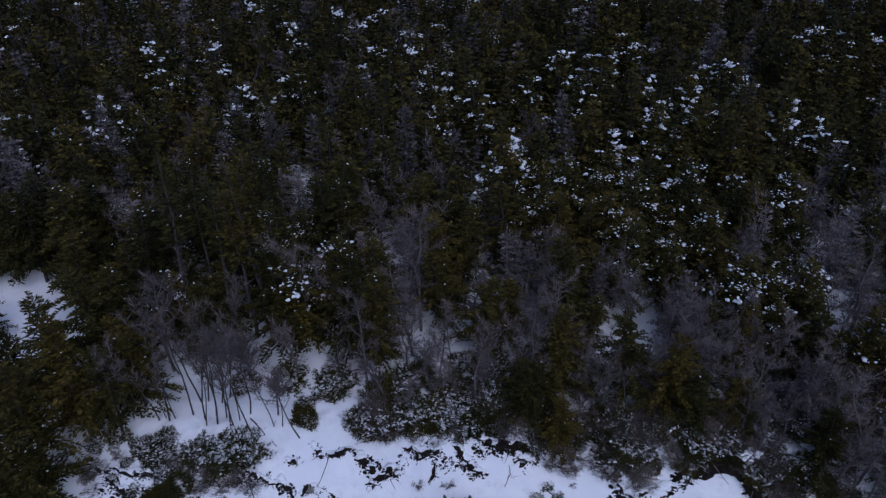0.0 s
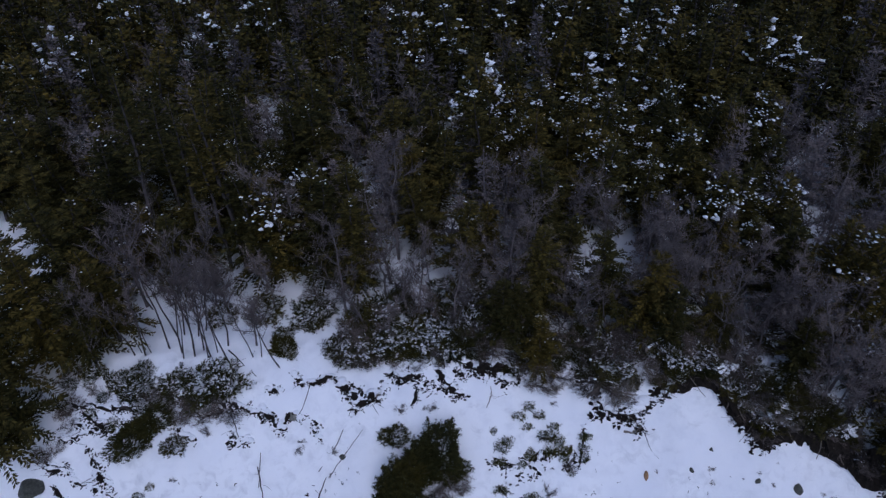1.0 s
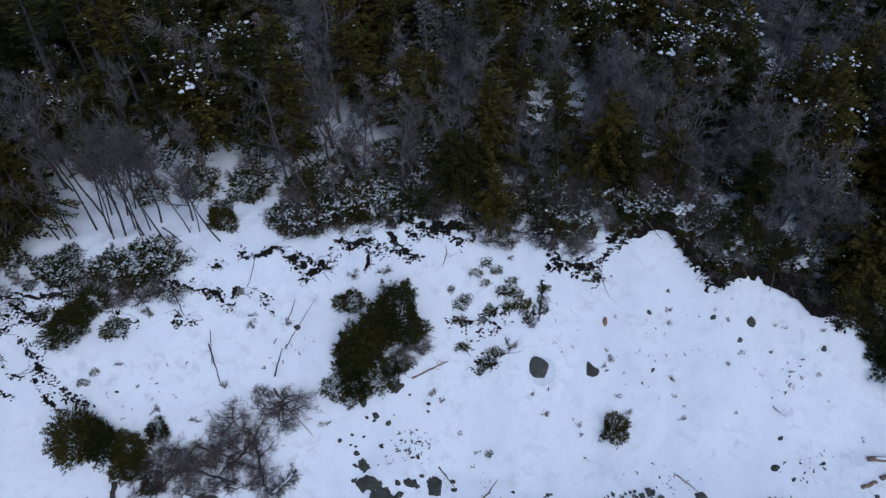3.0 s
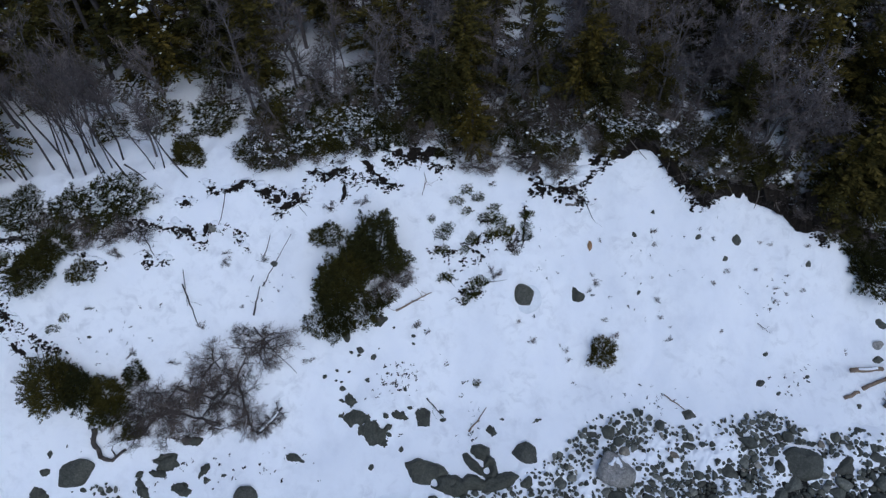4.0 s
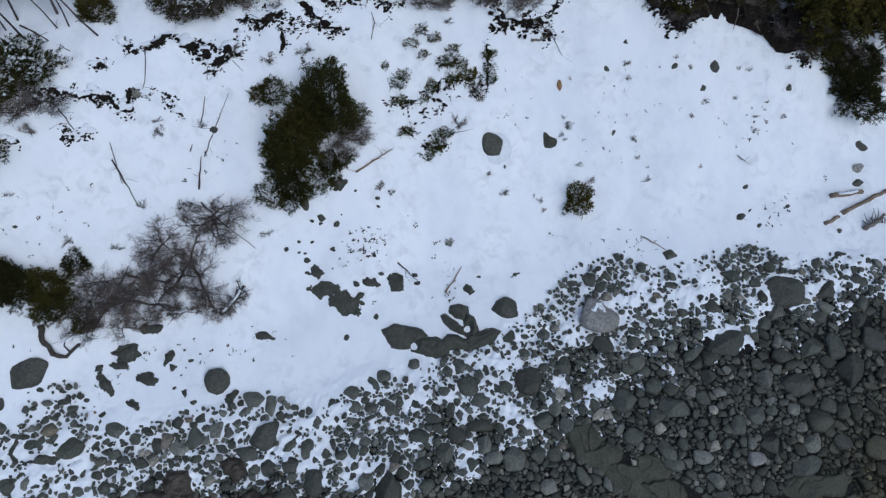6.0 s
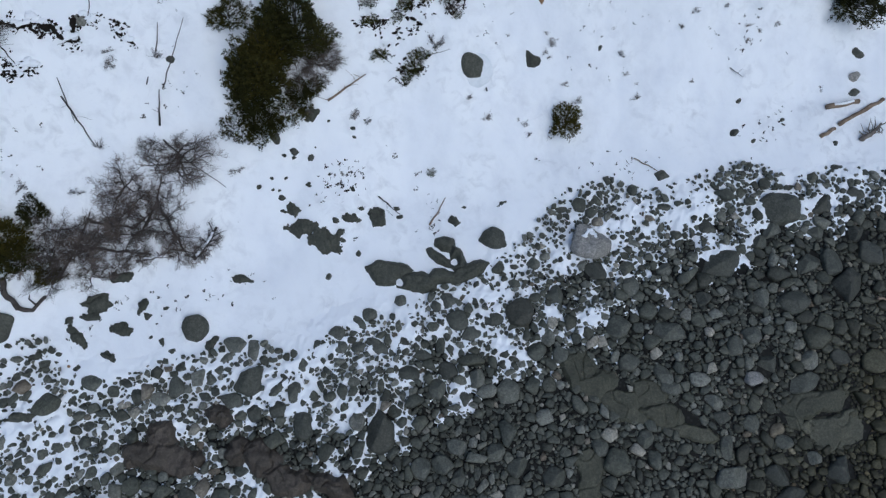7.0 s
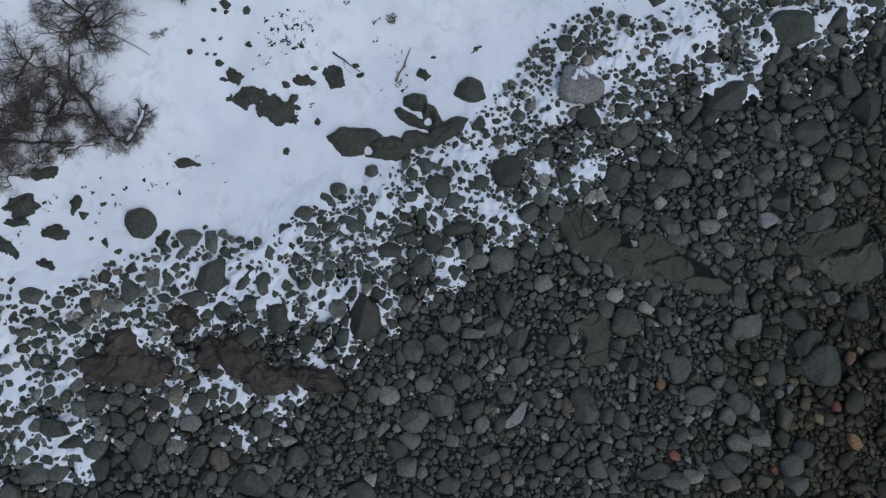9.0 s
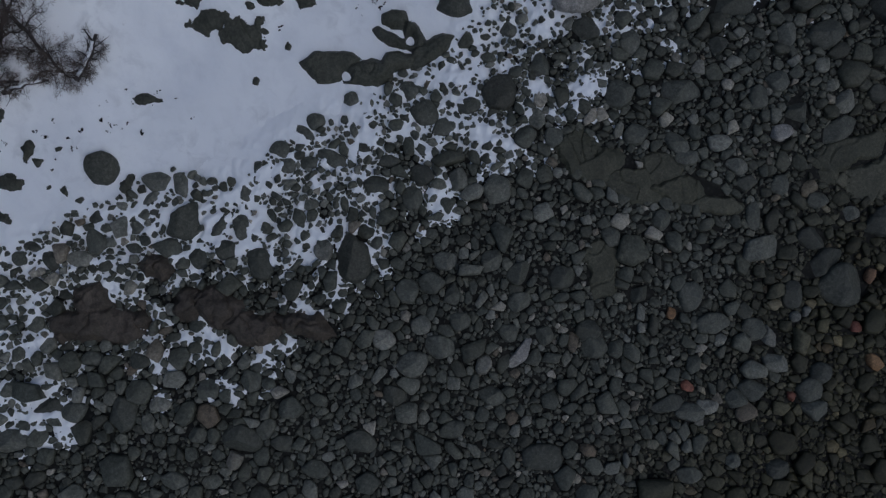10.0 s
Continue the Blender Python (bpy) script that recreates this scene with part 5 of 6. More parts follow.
plant("bare4", 10.3, 15.2, 0.8, 160)
for _i, (kind, x, y, size) in enumerate((("spruce5", 17.9, 11.9, 0.9), ("spruce2", 18.9, 11.3, 1.0), ("spruce6", 17.6, 13.2, 1.1), ("spruce4", 19.3, 12.6, 1.1), ("brush0", 17.1, 11.3, 1.0), ("bush1", 17.0, 11.0, 1.0), ("bush2", 17.9, 10.9, 1.1), ("brush2", 17.9, 10.6, 1.0), ("brush1", 16.3, 11.8, 1.1))):
    plant(kind, x, y, size, _i * 83)

# ---- bushes of the bank ----
for kind, x, y, size in (
        ("dome0", 0.4, 12.75, 1.25), ("dome1", -0.1, 12.65, 1.0), ("dome2", -0.85, 12.15, 1.15), ("dome0", -0.55, 12.4, 0.9), ("dome1", -1.15, 11.85, 0.95), ("bush1", -1.1, 13.4, 0.7), ("bush2", -1.35, 11.45, 0.8), ("frosted0", -1.75, 11.5, 0.75), ("frosted2", -1.35, 11.2, 0.6), ("bush0", -0.85, 11.3, 0.4), ("bush2", 0.05, 11.7, 0.6), ("bush0", 0.45, 11.75, 0.45), ("bush1", 0.95, 12.6, 0.5),
        ("frosted1", -0.3, 11.5, 0.75), ("bush2", -9.5, 13.0, 1.0), ("bush0", -9.2, 13.3, 0.7), ("bush0", -8.8, 13.5, 0.85), ("frosted2", -8.2, 12.95, 0.65), ("dome0", -9.5, 10.5, 1.05), ("dome2", -8.85, 10.45, 0.9), ("bush1", -9.2, 10.9, 0.7), ("dome1", -8.2, 10.2, 0.8), ("bush2", -7.35, 10.7, 0.6),
        ("bush1", -8.3, 9.9, 0.8), ("bush2", -7.7, 9.5, 0.6), ("bush1", 7.4, 9.5, 0.72), ("bush0", 17.6, 10.0, 1.3), ("bush2", 17.2, 10.4, 1.0)):
    plant(kind, x, y, size, (x * 97) % 360)
# bushes along the edge of the wood
for kind, x, y, size in (
        ("frosted0", -7.5, 14.5, 1.3), ("frosted1", -6.8, 14.7, 1.1), ("frosted2", -8.3, 14.6, 0.9), ("frosted0", -10.3, 14.8, 0.6), ("frosted1", -9.6, 14.5, 0.9), ("bush2", -4.97, 16.0, 0.75), ("frosted2", -5.0, 16.55, 0.6),
        ("frosted2", -0.6, 15.9, 1.2), ("frosted0", -2.2, 15.8, 1.1), ("frosted1", -1.2, 16.2, 1.2), ("frosted0", 0.2, 15.7, 1.0), ("frosted1", -0.2, 16.5, 1.1), ("frosted2", -2.9, 16.1, 0.9), ("frosted1", 8.86, 15.0, 1.15), ("frosted0", 7.4, 15.5, 0.8),
        ("frosted1", 6.69, 15.1, 1.1), ("frosted0", 9.7, 15.2, 0.9), ("frosted1", 11.3, 14.3, 0.8), ("bush1", 11.7, 13.9, 0.9), ("bush2", 12.6, 13.7, 1.0), ("frosted2", 12.1, 14.0, 0.8), ("bush0", 13.3, 13.3, 1.1), ("bush2", 16.3, 11.5, 1.0)):
    plant(kind, x, y, size, (x * 97) % 360)
for kind, x, y, size in (
        ("brush0", -3.67, 11.15, 1.3), ("brush1", -5.15, 10.9, 0.95), ("brush2", -4.95, 10.1, 1.1), ("brush0", -5.8, 10.3, 0.9), ("brush1", -6.6, 9.8, 1.1), ("brush2", -7.5, 9.8, 1.0), ("brush0", -5.5, 9.4, 0.75), ("brush1", -3.9, 9.15, 0.65), ("brush2", -4.2, 11.5, 0.6), ("brush1", -4.5, 9.3, 0.7), ("brush2", -6.9, 9.3, 0.8), ("brush0", -7.7, 9.35, 0.75), ("brush1", -7.1, 10.3, 0.8), ("brush2", -8.2, 9.9, 0.7), ("brush0", -4.4, 10.5, 0.7), ("brush1", -6.2, 9.3, 0.7), ("brush2", -5.5, 9.9, 0.9), ("brush1", -4.6, 9.7, 0.7), ("brush0", -6.2, 10.1, 0.8), ("brush2", -3.5, 11.3, 0.7), ("brush1", -7.0, 9.8, 0.9), ("brush0", -5.0, 10.6, 0.7), ("brush2", 0.55, 12.2, 0.75), ("brush1", 0.2, 12.0, 0.6), ("brush0", 0.8, 12.6, 0.6),
        ("brush0", 0.9, 12.35, 0.8), ("brush2", -7.7, 13.8, 0.9), ("brush1", -2.2, 15.9, 0.9), ("brush0", -3.0, 15.9, 0.9), ("brush1", 3.9, 14.6, 0.8), ("brush2", 4.6, 14.9, 0.8),
        ("brush0", 11.65, 12.95, 0.7), ("brush1", 5.8, 14.7, 0.9), ("brush2", 12.9, 13.6, 1.1), ("brush0", 13.6, 13.0, 1.0), ("brush1", 14.6, 12.4, 0.9), ("brush2", 9.9, 15.3, 1.0), ("brush0", 2.2, 15.6, 0.8)):
    plant(kind, x, y, size, (x * 131) % 360, ((x * 53) % 30 - 15, (y * 71) % 30 - 15))
_g = np.random.RandomState(12)
for x, y, r in (
        (2.29, 13.49, 0.2), (2.76, 13.27, 0.28), (3.24, 13.87, 0.3), (3.5, 13.65, 0.25), (4.0, 13.49, 0.28), (3.57, 13.06, 0.22), (4.16, 13.09, 0.24), (4.6, 13.36, 0.32), (4.91, 13.13, 0.25), (4.76, 12.94, 0.25), (5.54, 13.42, 0.26), (5.44, 13.15, 0.28),
        (2.36, 12.81, 0.2), (3.25, 12.78, 0.26), (2.55, 12.21, 0.2), (3.48, 11.97, 0.27), (3.29, 11.62, 0.25), (4.94, 12.54, 0.18), (2.98, 9.31, 0.2), (3.94, 13.92, 0.28), (4.4, 13.67, 0.3), (3.57, 14.12, 0.3), (-9.24, 11.82, 0.25), (-8.9, 12.0, 0.2), (-8.22, 13.0, 0.3)):
    plant("tuft%d" % _g.randint(3), x, y, r * 1.7, _g.uniform(0, 360), sink=0.03)


for _ in range(34):
    x = _g.uniform(-9.5, 5.5)
    y = crest(x) - _g.uniform(0.3, 5.0)
    plant("brush%d" % _g.randint(3), x, y, _g.uniform(0.12, 0.32), _g.uniform(0, 360), (_g.normal(0, 25), _g.normal(0, 25)), 0.02)


for _ in range(34):
    plant("brush%d" % _g.randint(3), _g.uniform(6.0, 15.5), _g.uniform(9.0, 12.6), _g.uniform(0.07, 0.2), _g.uniform(0, 360), (_g.normal(0, 20), _g.normal(0, 20)), 0.02)


# ---- the torn edge of the bank ----
def scarp():
    """Dark peat laid bare below the turf, uneven and undercut."""
    line = np.array([(7.4, 13.75), (7.82, 13.98), (8.23, 14.19), (8.83, 14.21), (9.41, 14.37), (9.92, 14.23), (10.29, 14.01), (10.61, 13.64), (10.91, 13.4), (11.2, 13.1), (11.6, 12.9), (12.05, 12.82), (12.49, 12.81), (13.55, 12.5), (14.36, 12.2), (14.79, 11.65), (15.9, 11.5), (16.69, 11.18), (17.6, 10.7)])
    s = np.concatenate([[0], np.cumsum(np.linalg.norm(np.diff(line, axis=0), axis=1))])
    q = np.arange(0, s[-1], 0.05)
    px, py = np.interp(q, s, line[:, 0]), np.interp(q, s, line[:, 1])
    tx, ty = np.gradient(px), np.gradient(py)
    nx, ny = -ty / np.hypot(tx, ty), tx / np.hypot(tx, ty)
    nx, ny = nx * 0.5, ny * 0.5 + 0.5
    rise = np.interp(q, [0, 1.2, 2.5, 4.5, 7.0, 9.0, s[-1]], [0.12, 0.2, 0.3, 0.6, 0.75, 0.75, 0.6])
    wide = np.interp(q, [0, 2.5, 4.0, s[-1]], [1.0, 1.2, 2.3, 2.6])
    rows = []
    for back, up in ((-0.04, -0.12), (0.0, 0.2), (0.04, 0.5), (0.03, 0.85), (0.14, 1.0), (0.26, 0.6), (0.4, -0.2)):
        wob = fbm(q * 2.4, np.full(len(q), back * 14), 5, 6) * (0.8 + 0.5 * (back > 0.02))
        b2 = back * (0.6 + 0.5 * rise) * wide + wob * 0.45
        x, y = px + nx * b2, py + ny * b2
        z = land(px, py) * (1 - min(1, max(0, back))) + land(x, y) * min(1, max(0, back)) + up * rise * (1 + wob * 0.8)
        rows.append(np.stack([x, y, z], 1))
    v, n, m = np.concatenate(rows), len(q), len(rows)
    i = (np.arange(m - 1)[:, None] * n + np.arange(n - 1)[None, :]).ravel()
    t = np.concatenate([np.stack([i, i + 1, i + n + 1], 1), np.stack([i, i + n + 1, i + n], 1)])
    ob = part("eroded_bank", (v, t), PEAT)
    tagged(ob, "torn edge of dark peat below the snowy turf", "bank", kind="structure")


scarp()
for _i, (x, y) in enumerate(((8.0, 14.15), (8.7, 14.3), (9.5, 14.45), (10.1, 14.25), (10.6, 13.8), (10.95, 13.4), (11.3, 13.0), (11.7, 12.75), (12.2, 12.8), (12.8, 12.9), (13.3, 12.75), (13.9, 12.55), (14.4, 12.3), (14.8, 11.9), (15.4, 11.7), (16.0, 11.6), (16.7, 11.3))):
    plant(("frosted%d" if _i % 3 else "tuft%d") % (_i % 3), x + 0.05, y + 0.45, 0.55 + 0.09 * (_i * 7 % 5), _i * 71)
    if _i % 2:
        plant("brush%d" % (_i % 3), x, y + 0.25, 0.45 + 0.05 * (_i % 4), _i * 131, (40, 0))


def bank_snow():
    """Lobes of snow lying on the turf above the torn edge."""
    g = np.random.RandomState(44)
    for x, y in ((9.75, 14.85), (10.35, 14.6), (12.1, 13.35), (14.3, 12.8)):
        lumps = []
        for _ in range(18):
            r = g.uniform(0.05, 0.17)
            qx, qy = g.normal(0, 0.26), g.normal(0, 0.10)
            o = BALLS[2][0] * g.uniform(0.7, 1.15, (len(BALLS[2][0]), 1)) * np.array([1.3, 0.9, 0.45]) * r
            lumps.append((turned(o, g.uniform(-0.6, 0.6), 1.0, (qx, qy, float(land(x + qx, y + qy)) - lz(x, y) + np.interp(x, (8, 11, 16), (0.2, 0.38, 0.45)))), BALLS[2][1]))
        ob = part("snow_lobe", joined(lumps), SNOW, smooth=True)
        ob.location = (x, y, lz(x, y))
        tagged(ob, "lobe of snow lying on the turf above the torn bank", "snow", kind="stuff")


bank_snow()


def clods(x, y, long, wide, spin, count, seed, size=(0.04, 0.12), material=None, label="scattered clods of dark peat lying on the snow", name="peat_patch", category="peat"):
    g = np.random.RandomState(seed)
    c, s = math.cos(radians(spin)), math.sin(radians(spin))
    shapes = []
    for _ in range(count):
        u, w = g.normal(0, 0.45) * long, g.normal(0, 0.45) * wide
        px, py = x + u * c - w * s, y + u * s + w * c
        big = g.uniform(*size)
        run = g.uniform(0, 6.28)
        for _ in range(g.randint(3, 8)):
            v, t = BALLS[1]
            v = v * g.uniform(0.45, 1.45, (len(v), 1)) * np.array([g.uniform(0.7, 1.7), g.uniform(0.45, 0.9), 0.5]) * big * g.uniform(0.2, 0.75)
            along = g.normal(0, big * 0.75)
            qx, qy = px + along * math.cos(run) + g.normal(0, big * 0.4), py + along * math.sin(run) + g.normal(0, big * 0.4)
            shapes.append((turned(v, run + g.normal(0, 0.6), 1.0, (qx - x, qy - y, lz(qx, qy) - lz(x, y) + 0.01)), t))
    ob = part(name, joined(shapes), material or PEAT)
    ob.location = (x, y, lz(x, y))
    return tagged(ob, label, category, "peat on the bank", "stuff")


for _i, (x, y, a, b2, spin, n) in enumerate((
        (-6.41, 14.06, 0.4, 0.12, 0, 22), (-5.24, 13.81, 0.6, 0.14, -25, 40), (-3.77, 13.7, 0.3, 0.12, -40, 16), (-5.14, 14.57, 0.25, 0.1, 0, 10), (-4.33, 14.9, 0.25, 0.12, -60, 14), (-3.71, 14.8, 0.35, 0.12, 10, 20), (-2.53, 14.6, 0.45, 0.2, -25, 50), (-2.0, 14.3, 0.5, 0.16, 20, 50), (-0.74, 14.77, 0.7, 0.25, -5, 46), (0.36, 14.5, 0.7, 0.25, -10, 50), (1.0, 14.35, 0.45, 0.18, -20, 24), (1.96, 15.0, 0.6, 0.35, 0, 70), (2.89, 14.85, 0.6, 0.3, 0, 70), (1.26, 14.85, 0.4, 0.14, -30, 20), (6.2, 14.4, 0.4, 0.35, -45, 45))):
    clods(x, y, a, b2, spin, int(n * 0.8), 400 + _i, (0.04, 0.10))
for _i, (x, y, a, b2, spin, n) in enumerate((
        (6.9, 13.95, 0.45, 0.25, -30, 45), (7.45, 13.5, 0.2, 0.14, 0, 16), (5.9, 13.85, 0.35, 0.08, 0, 14), (-9.9, 13.9, 0.5, 0.2, 0, 26), (-10.6, 13.4, 0.6, 0.2, -30, 26), (-10.4, 12.2, 0.7, 0.12, -60, 30), (-9.6, 11.5, 0.5, 0.1, -30, 18), (4.2, 12.9, 0.9, 0.35, 25, 12), (3.2, 12.3, 0.6, 0.4, 0, 9), (3.3, 11.75, 0.4, 0.25, 20, 8), (4.9, 12.7, 0.35, 0.1, 60, 14), (2.6, 12.7, 0.6, 0.1, 0, 14), (15.6, 11.2, 0.4, 0.12, -20, 16), (-6.4, 13.2, 0.4, 0.14, 60, 10))):
    clods(x, y, a, b2, spin, int(n * 1.4), 415 + _i, (0.04, 0.11))
for _i, (x, y, spin) in enumerate(((7.9, 14.1, 30), (8.7, 14.25, 10), (9.6, 14.4, 0), (10.3, 14.1, -45), (10.8, 13.5, -50), (11.3, 12.95, -50), (11.8, 12.75, 0), (12.5, 12.95, 10), (13.3, 12.75, -15), (14.1, 12.45, -20), (14.7, 11.95, -50), (15.3, 11.7, -10), (16.1, 11.5, -20), (16.9, 11.15, -25))):
    clods(x, y + 0.08, 0.55, 0.10 if x < 10 else 0.16, spin, 44 if x > 10 else 22, 450 + _i, (0.05, 0.13))
for _i, (x, y, a, b2, n) in enumerate(((9.5, 12.0, 1.4, 0.5, 7), (10.4, 11.3, 0.8, 0.4, 6), (8.4, 11.0, 2.2, 1.2, 9), (12.6, 10.2, 2.5, 1.0, 10), (0.2, 9.6, 1.0, 0.6, 40), (0.6, 9.9, 0.6, 0.3, 26), (2.5, 8.2, 2.4, 0.7, 26), (8.5, 7.9, 2.5, 0.5, 24), (14, 7.6, 2.2, 0.8, 26), (-4.5, 8.0, 2.6, 0.8, 36), (-7.6, 11.4, 2.2, 1.0, 24), (-3.2, 12.4, 1.6, 0.8, 18), (14.2, 10.2, 1.4, 0.5, 14), (6.0, 12.4, 1.6, 0.8, 10), (-8.4, 7.5, 2.0, 0.5, 24))):
    clods(x, y, a, b2, (x * 40) % 180, n, 500 + _i, (0.015, 0.05), PEAT, "scattered specks of dark litter on the snow", "litter_patch", "litter")


def turf_lip(x, y, long, spin, bend, size, seed, snow=0.75):
    """A curled lip of dark turf torn out of the bank, with a lobe of snow on its upper side."""
    g = np.random.RandomState(seed)
    n = max(9, int(long / 0.05))
    f = np.linspace(-1, 1, n)
    c, s = math.cos(radians(spin)), math.sin(radians(spin))
    u, w = f * long * 0.5, bend * (f ** 2 - 0.4) + 0.10 * fbm(f * 2.2, f * 0 + seed, seed, 3)
    px, py = u * c - w * s, u * s + w * c
    pz = land(x + px, y + py) - lz(x, y)
    body = size * np.clip(0.55 + 1.3 * fbm(u * 5.0, u * 0 + seed, seed + 3, 3), 0.12, 1.2) * np.sqrt(np.maximum(1.02 - f ** 4, 0.05))
    v, t = tube(np.stack([px, py, pz + 0.25 * body], 1), body * 0.8, 8)
    v = v + g.normal(0, 0.10, v.shape) * size
    shapes = []
    for _ in range(int(long * 85)):
        k, r = g.randint(n), size * g.uniform(0.16, 0.5)
        o = BALLS[1][0] * g.uniform(0.6, 1.3, (len(BALLS[1][0]), 1)) * np.array([g.uniform(0.8, 2.0), g.uniform(0.4, 0.9), 0.7]) * r
        away = abs(g.normal(0, 0.75))
        qx, qy = px[k] + g.normal(0, 0.7) * size, py[k] + (0.3 - away) * size
        up = max(0.0, 0.75 - away) * body[k]
        shapes.append((turned(o, g.uniform(0, 6.28), 1.0, (qx, qy, float(land(x + qx, y + qy)) - lz(x, y) + up)), BALLS[1][1]))
    for _ in range(int(long * 4)):
        k = g.randint(n)
        a = np.array([px[k], py[k], pz[k]])
        d = np.array([g.normal(0, 0.5), -g.uniform(0.1, 0.6), g.uniform(-0.05, 0.25)]) * g.uniform(0.3, 0.8)
        shapes.append(tube([a, a + d * 0.5 + g.normal(0, 0.03, 3), a + d], (0.012, 0.009, 0.004), 4))
    ob = tagged(new("turf_lip"), "torn lip of dark turf and roots capped with snow", "turf", "torn turf of the bank")
    ob.location = (x, y, lz(x, y))
    part("turf", (v, t), PEAT, ob)
    tagged(part("turf_debris", joined(shapes), PEAT, ob), kind="stuff")
    caps = []
    for k in range(1, n - 1):
        if value_noise(u[k] * 2.6 + 9, seed * 0.7, seed) > snow:
            continue
        for _ in range(2):
            r = size * g.uniform(0.45, 1.05)
            o = BALLS[2][0] * g.uniform(0.78, 1.12, (len(BALLS[2][0]), 1)) * np.array([1.5, 1.0, 0.5]) * r
            qx, qy = px[k] + g.normal(0, 0.3) * size, py[k] + g.uniform(0.2, 0.95) * size
            caps.append((turned(o, 0.0, 1.0, (qx, qy, float(land(x + qx, y + qy)) - lz(x, y) + 0.16 * size)), BALLS[2][1]))
    if caps:
        tagged(part("snow_cap", joined(caps), SNOW, ob, smooth=True), kind="stuff")
    return ob


for _i, (x, y, long, spin, bend, size) in enumerate((
        (-6.1, 14.0, 0.9, -10, 0.12, 0.09), (-5.15, 13.8, 0.95, -38, 0.12, 0.10), (-4.5, 13.8, 0.6, 20, -0.2, 0.09), (-3.7, 13.5, 0.45, -50, 0.05, 0.08), (-4.32, 14.88, 0.5, -45, 0.1, 0.09), (-5.12, 14.55, 0.45, -5, 0.1, 0.08), (-3.55, 14.87, 0.75, 15, 0.1, 0.09), (-2.62, 14.58, 0.8, -35, 0.12, 0.15), (-2.0, 14.32, 0.75, 18, 0.12, 0.13), (-1.43, 14.5, 0.5, 60, 0.1, 0.09), (-1.2, 15.0, 0.4, 0, 0.05, 0.07), (-0.6, 14.85, 0.9, -15, 0.15, 0.10), (-0.35, 14.3, 0.5, 70, 0.1, 0.07))):
    turf_lip(x, y, long * 1.1, spin, bend, size * 1.02, 800 + _i, 0.6)
for _i, (x, y, long, spin, bend, size) in enumerate((
        (0.57, 14.87, 0.9, -50, 0.1, 0.12), (1.0, 14.5, 0.7, -30, 0.1, 0.11), (1.6, 15.2, 1.0, -20, 0.15, 0.13), (2.3, 15.0, 1.1, 5, 0.15, 0.14), (2.7, 14.75, 0.7, -15, 0.1, 0.12), (5.57, 14.75, 0.9, -55, 0.1, 0.13), (6.2, 14.35, 1.0, -40, 0.15, 0.18), (6.5, 14.05, 1.0, -5, 0.15, 0.2), (7.3, 13.95, 0.9, 10, 0.15, 0.18), (8.3, 14.25, 0.8, 25, 0.1, 0.12), (9.0, 14.45, 0.9, 10, 0.1, 0.12), (9.8, 14.55, 0.8, -10, 0.1, 0.13))):
    turf_lip(x, y, long * 1.1, spin, bend, size * 1.0, 830 + _i, 0.6)
for _i, (x, y, long, spin, bend, size) in enumerate((
        (10.5, 14.2, 0.9, -45, 0.1, 0.13), (11.1, 13.5, 0.9, -50, 0.1, 0.13), (12.3, 13.2, 1.0, 0, 0.1, 0.14), (13.4, 12.95, 0.9, -10, 0.1, 0.13), (14.5, 12.5, 0.9, -40, 0.1, 0.14), (15.7, 11.85, 0.9, -10, 0.1, 0.13), (-10.0, 13.95, 0.8, 5, 0.1, 0.12), (-9.25, 13.6, 0.7, -30, 0.1, 0.11), (-10.8, 13.6, 0.9, -25, 0.12, 0.08), (-10.6, 13.95, 0.8, -15, 0.1, 0.07), (-11.2, 14.05, 0.8, 10, 0.1, 0.08), (-7.1, 13.8, 0.7, 20, 0.1, 0.10), (-7.9, 13.2, 0.6, -30, 0.1, 0.10), (-10.35, 12.3, 0.9, -60, 0.15, 0.08), (-6.0, 13.2, 0.35, 0, 0.05, 0.10))):
    turf_lip(x, y, long, spin, bend, size, 860 + _i, 0.85)
for kind, x, y, size in (("brush0", -7.3, 13.7, 0.8), ("brush1", -6.7, 13.9, 0.75), ("brush2", -8.0, 14.0, 0.8), ("brush1", -9.0, 14.2, 0.6), ("frosted0", -9.4, 14.1, 0.6), ("frosted1", -10.6, 14.3, 0.4), ("frosted0", 8.7, 15.1, 1.0), ("frosted2", 12.4, 13.5, 0.8), ("frosted1", 10.9, 14.6, 0.8), ("frosted1", 0.9, 15.6, 0.9), ("brush2", 0.3, 15.3, 0.8), ("brush0", -1.2, 15.5, 0.8), ("frosted0", 3.1, 15.2, 0.8)):
    plant(kind, x, y, size, (x * 97 + y * 31) % 360, ((x * 53) % 20 - 10, (y * 71) % 20 - 10))


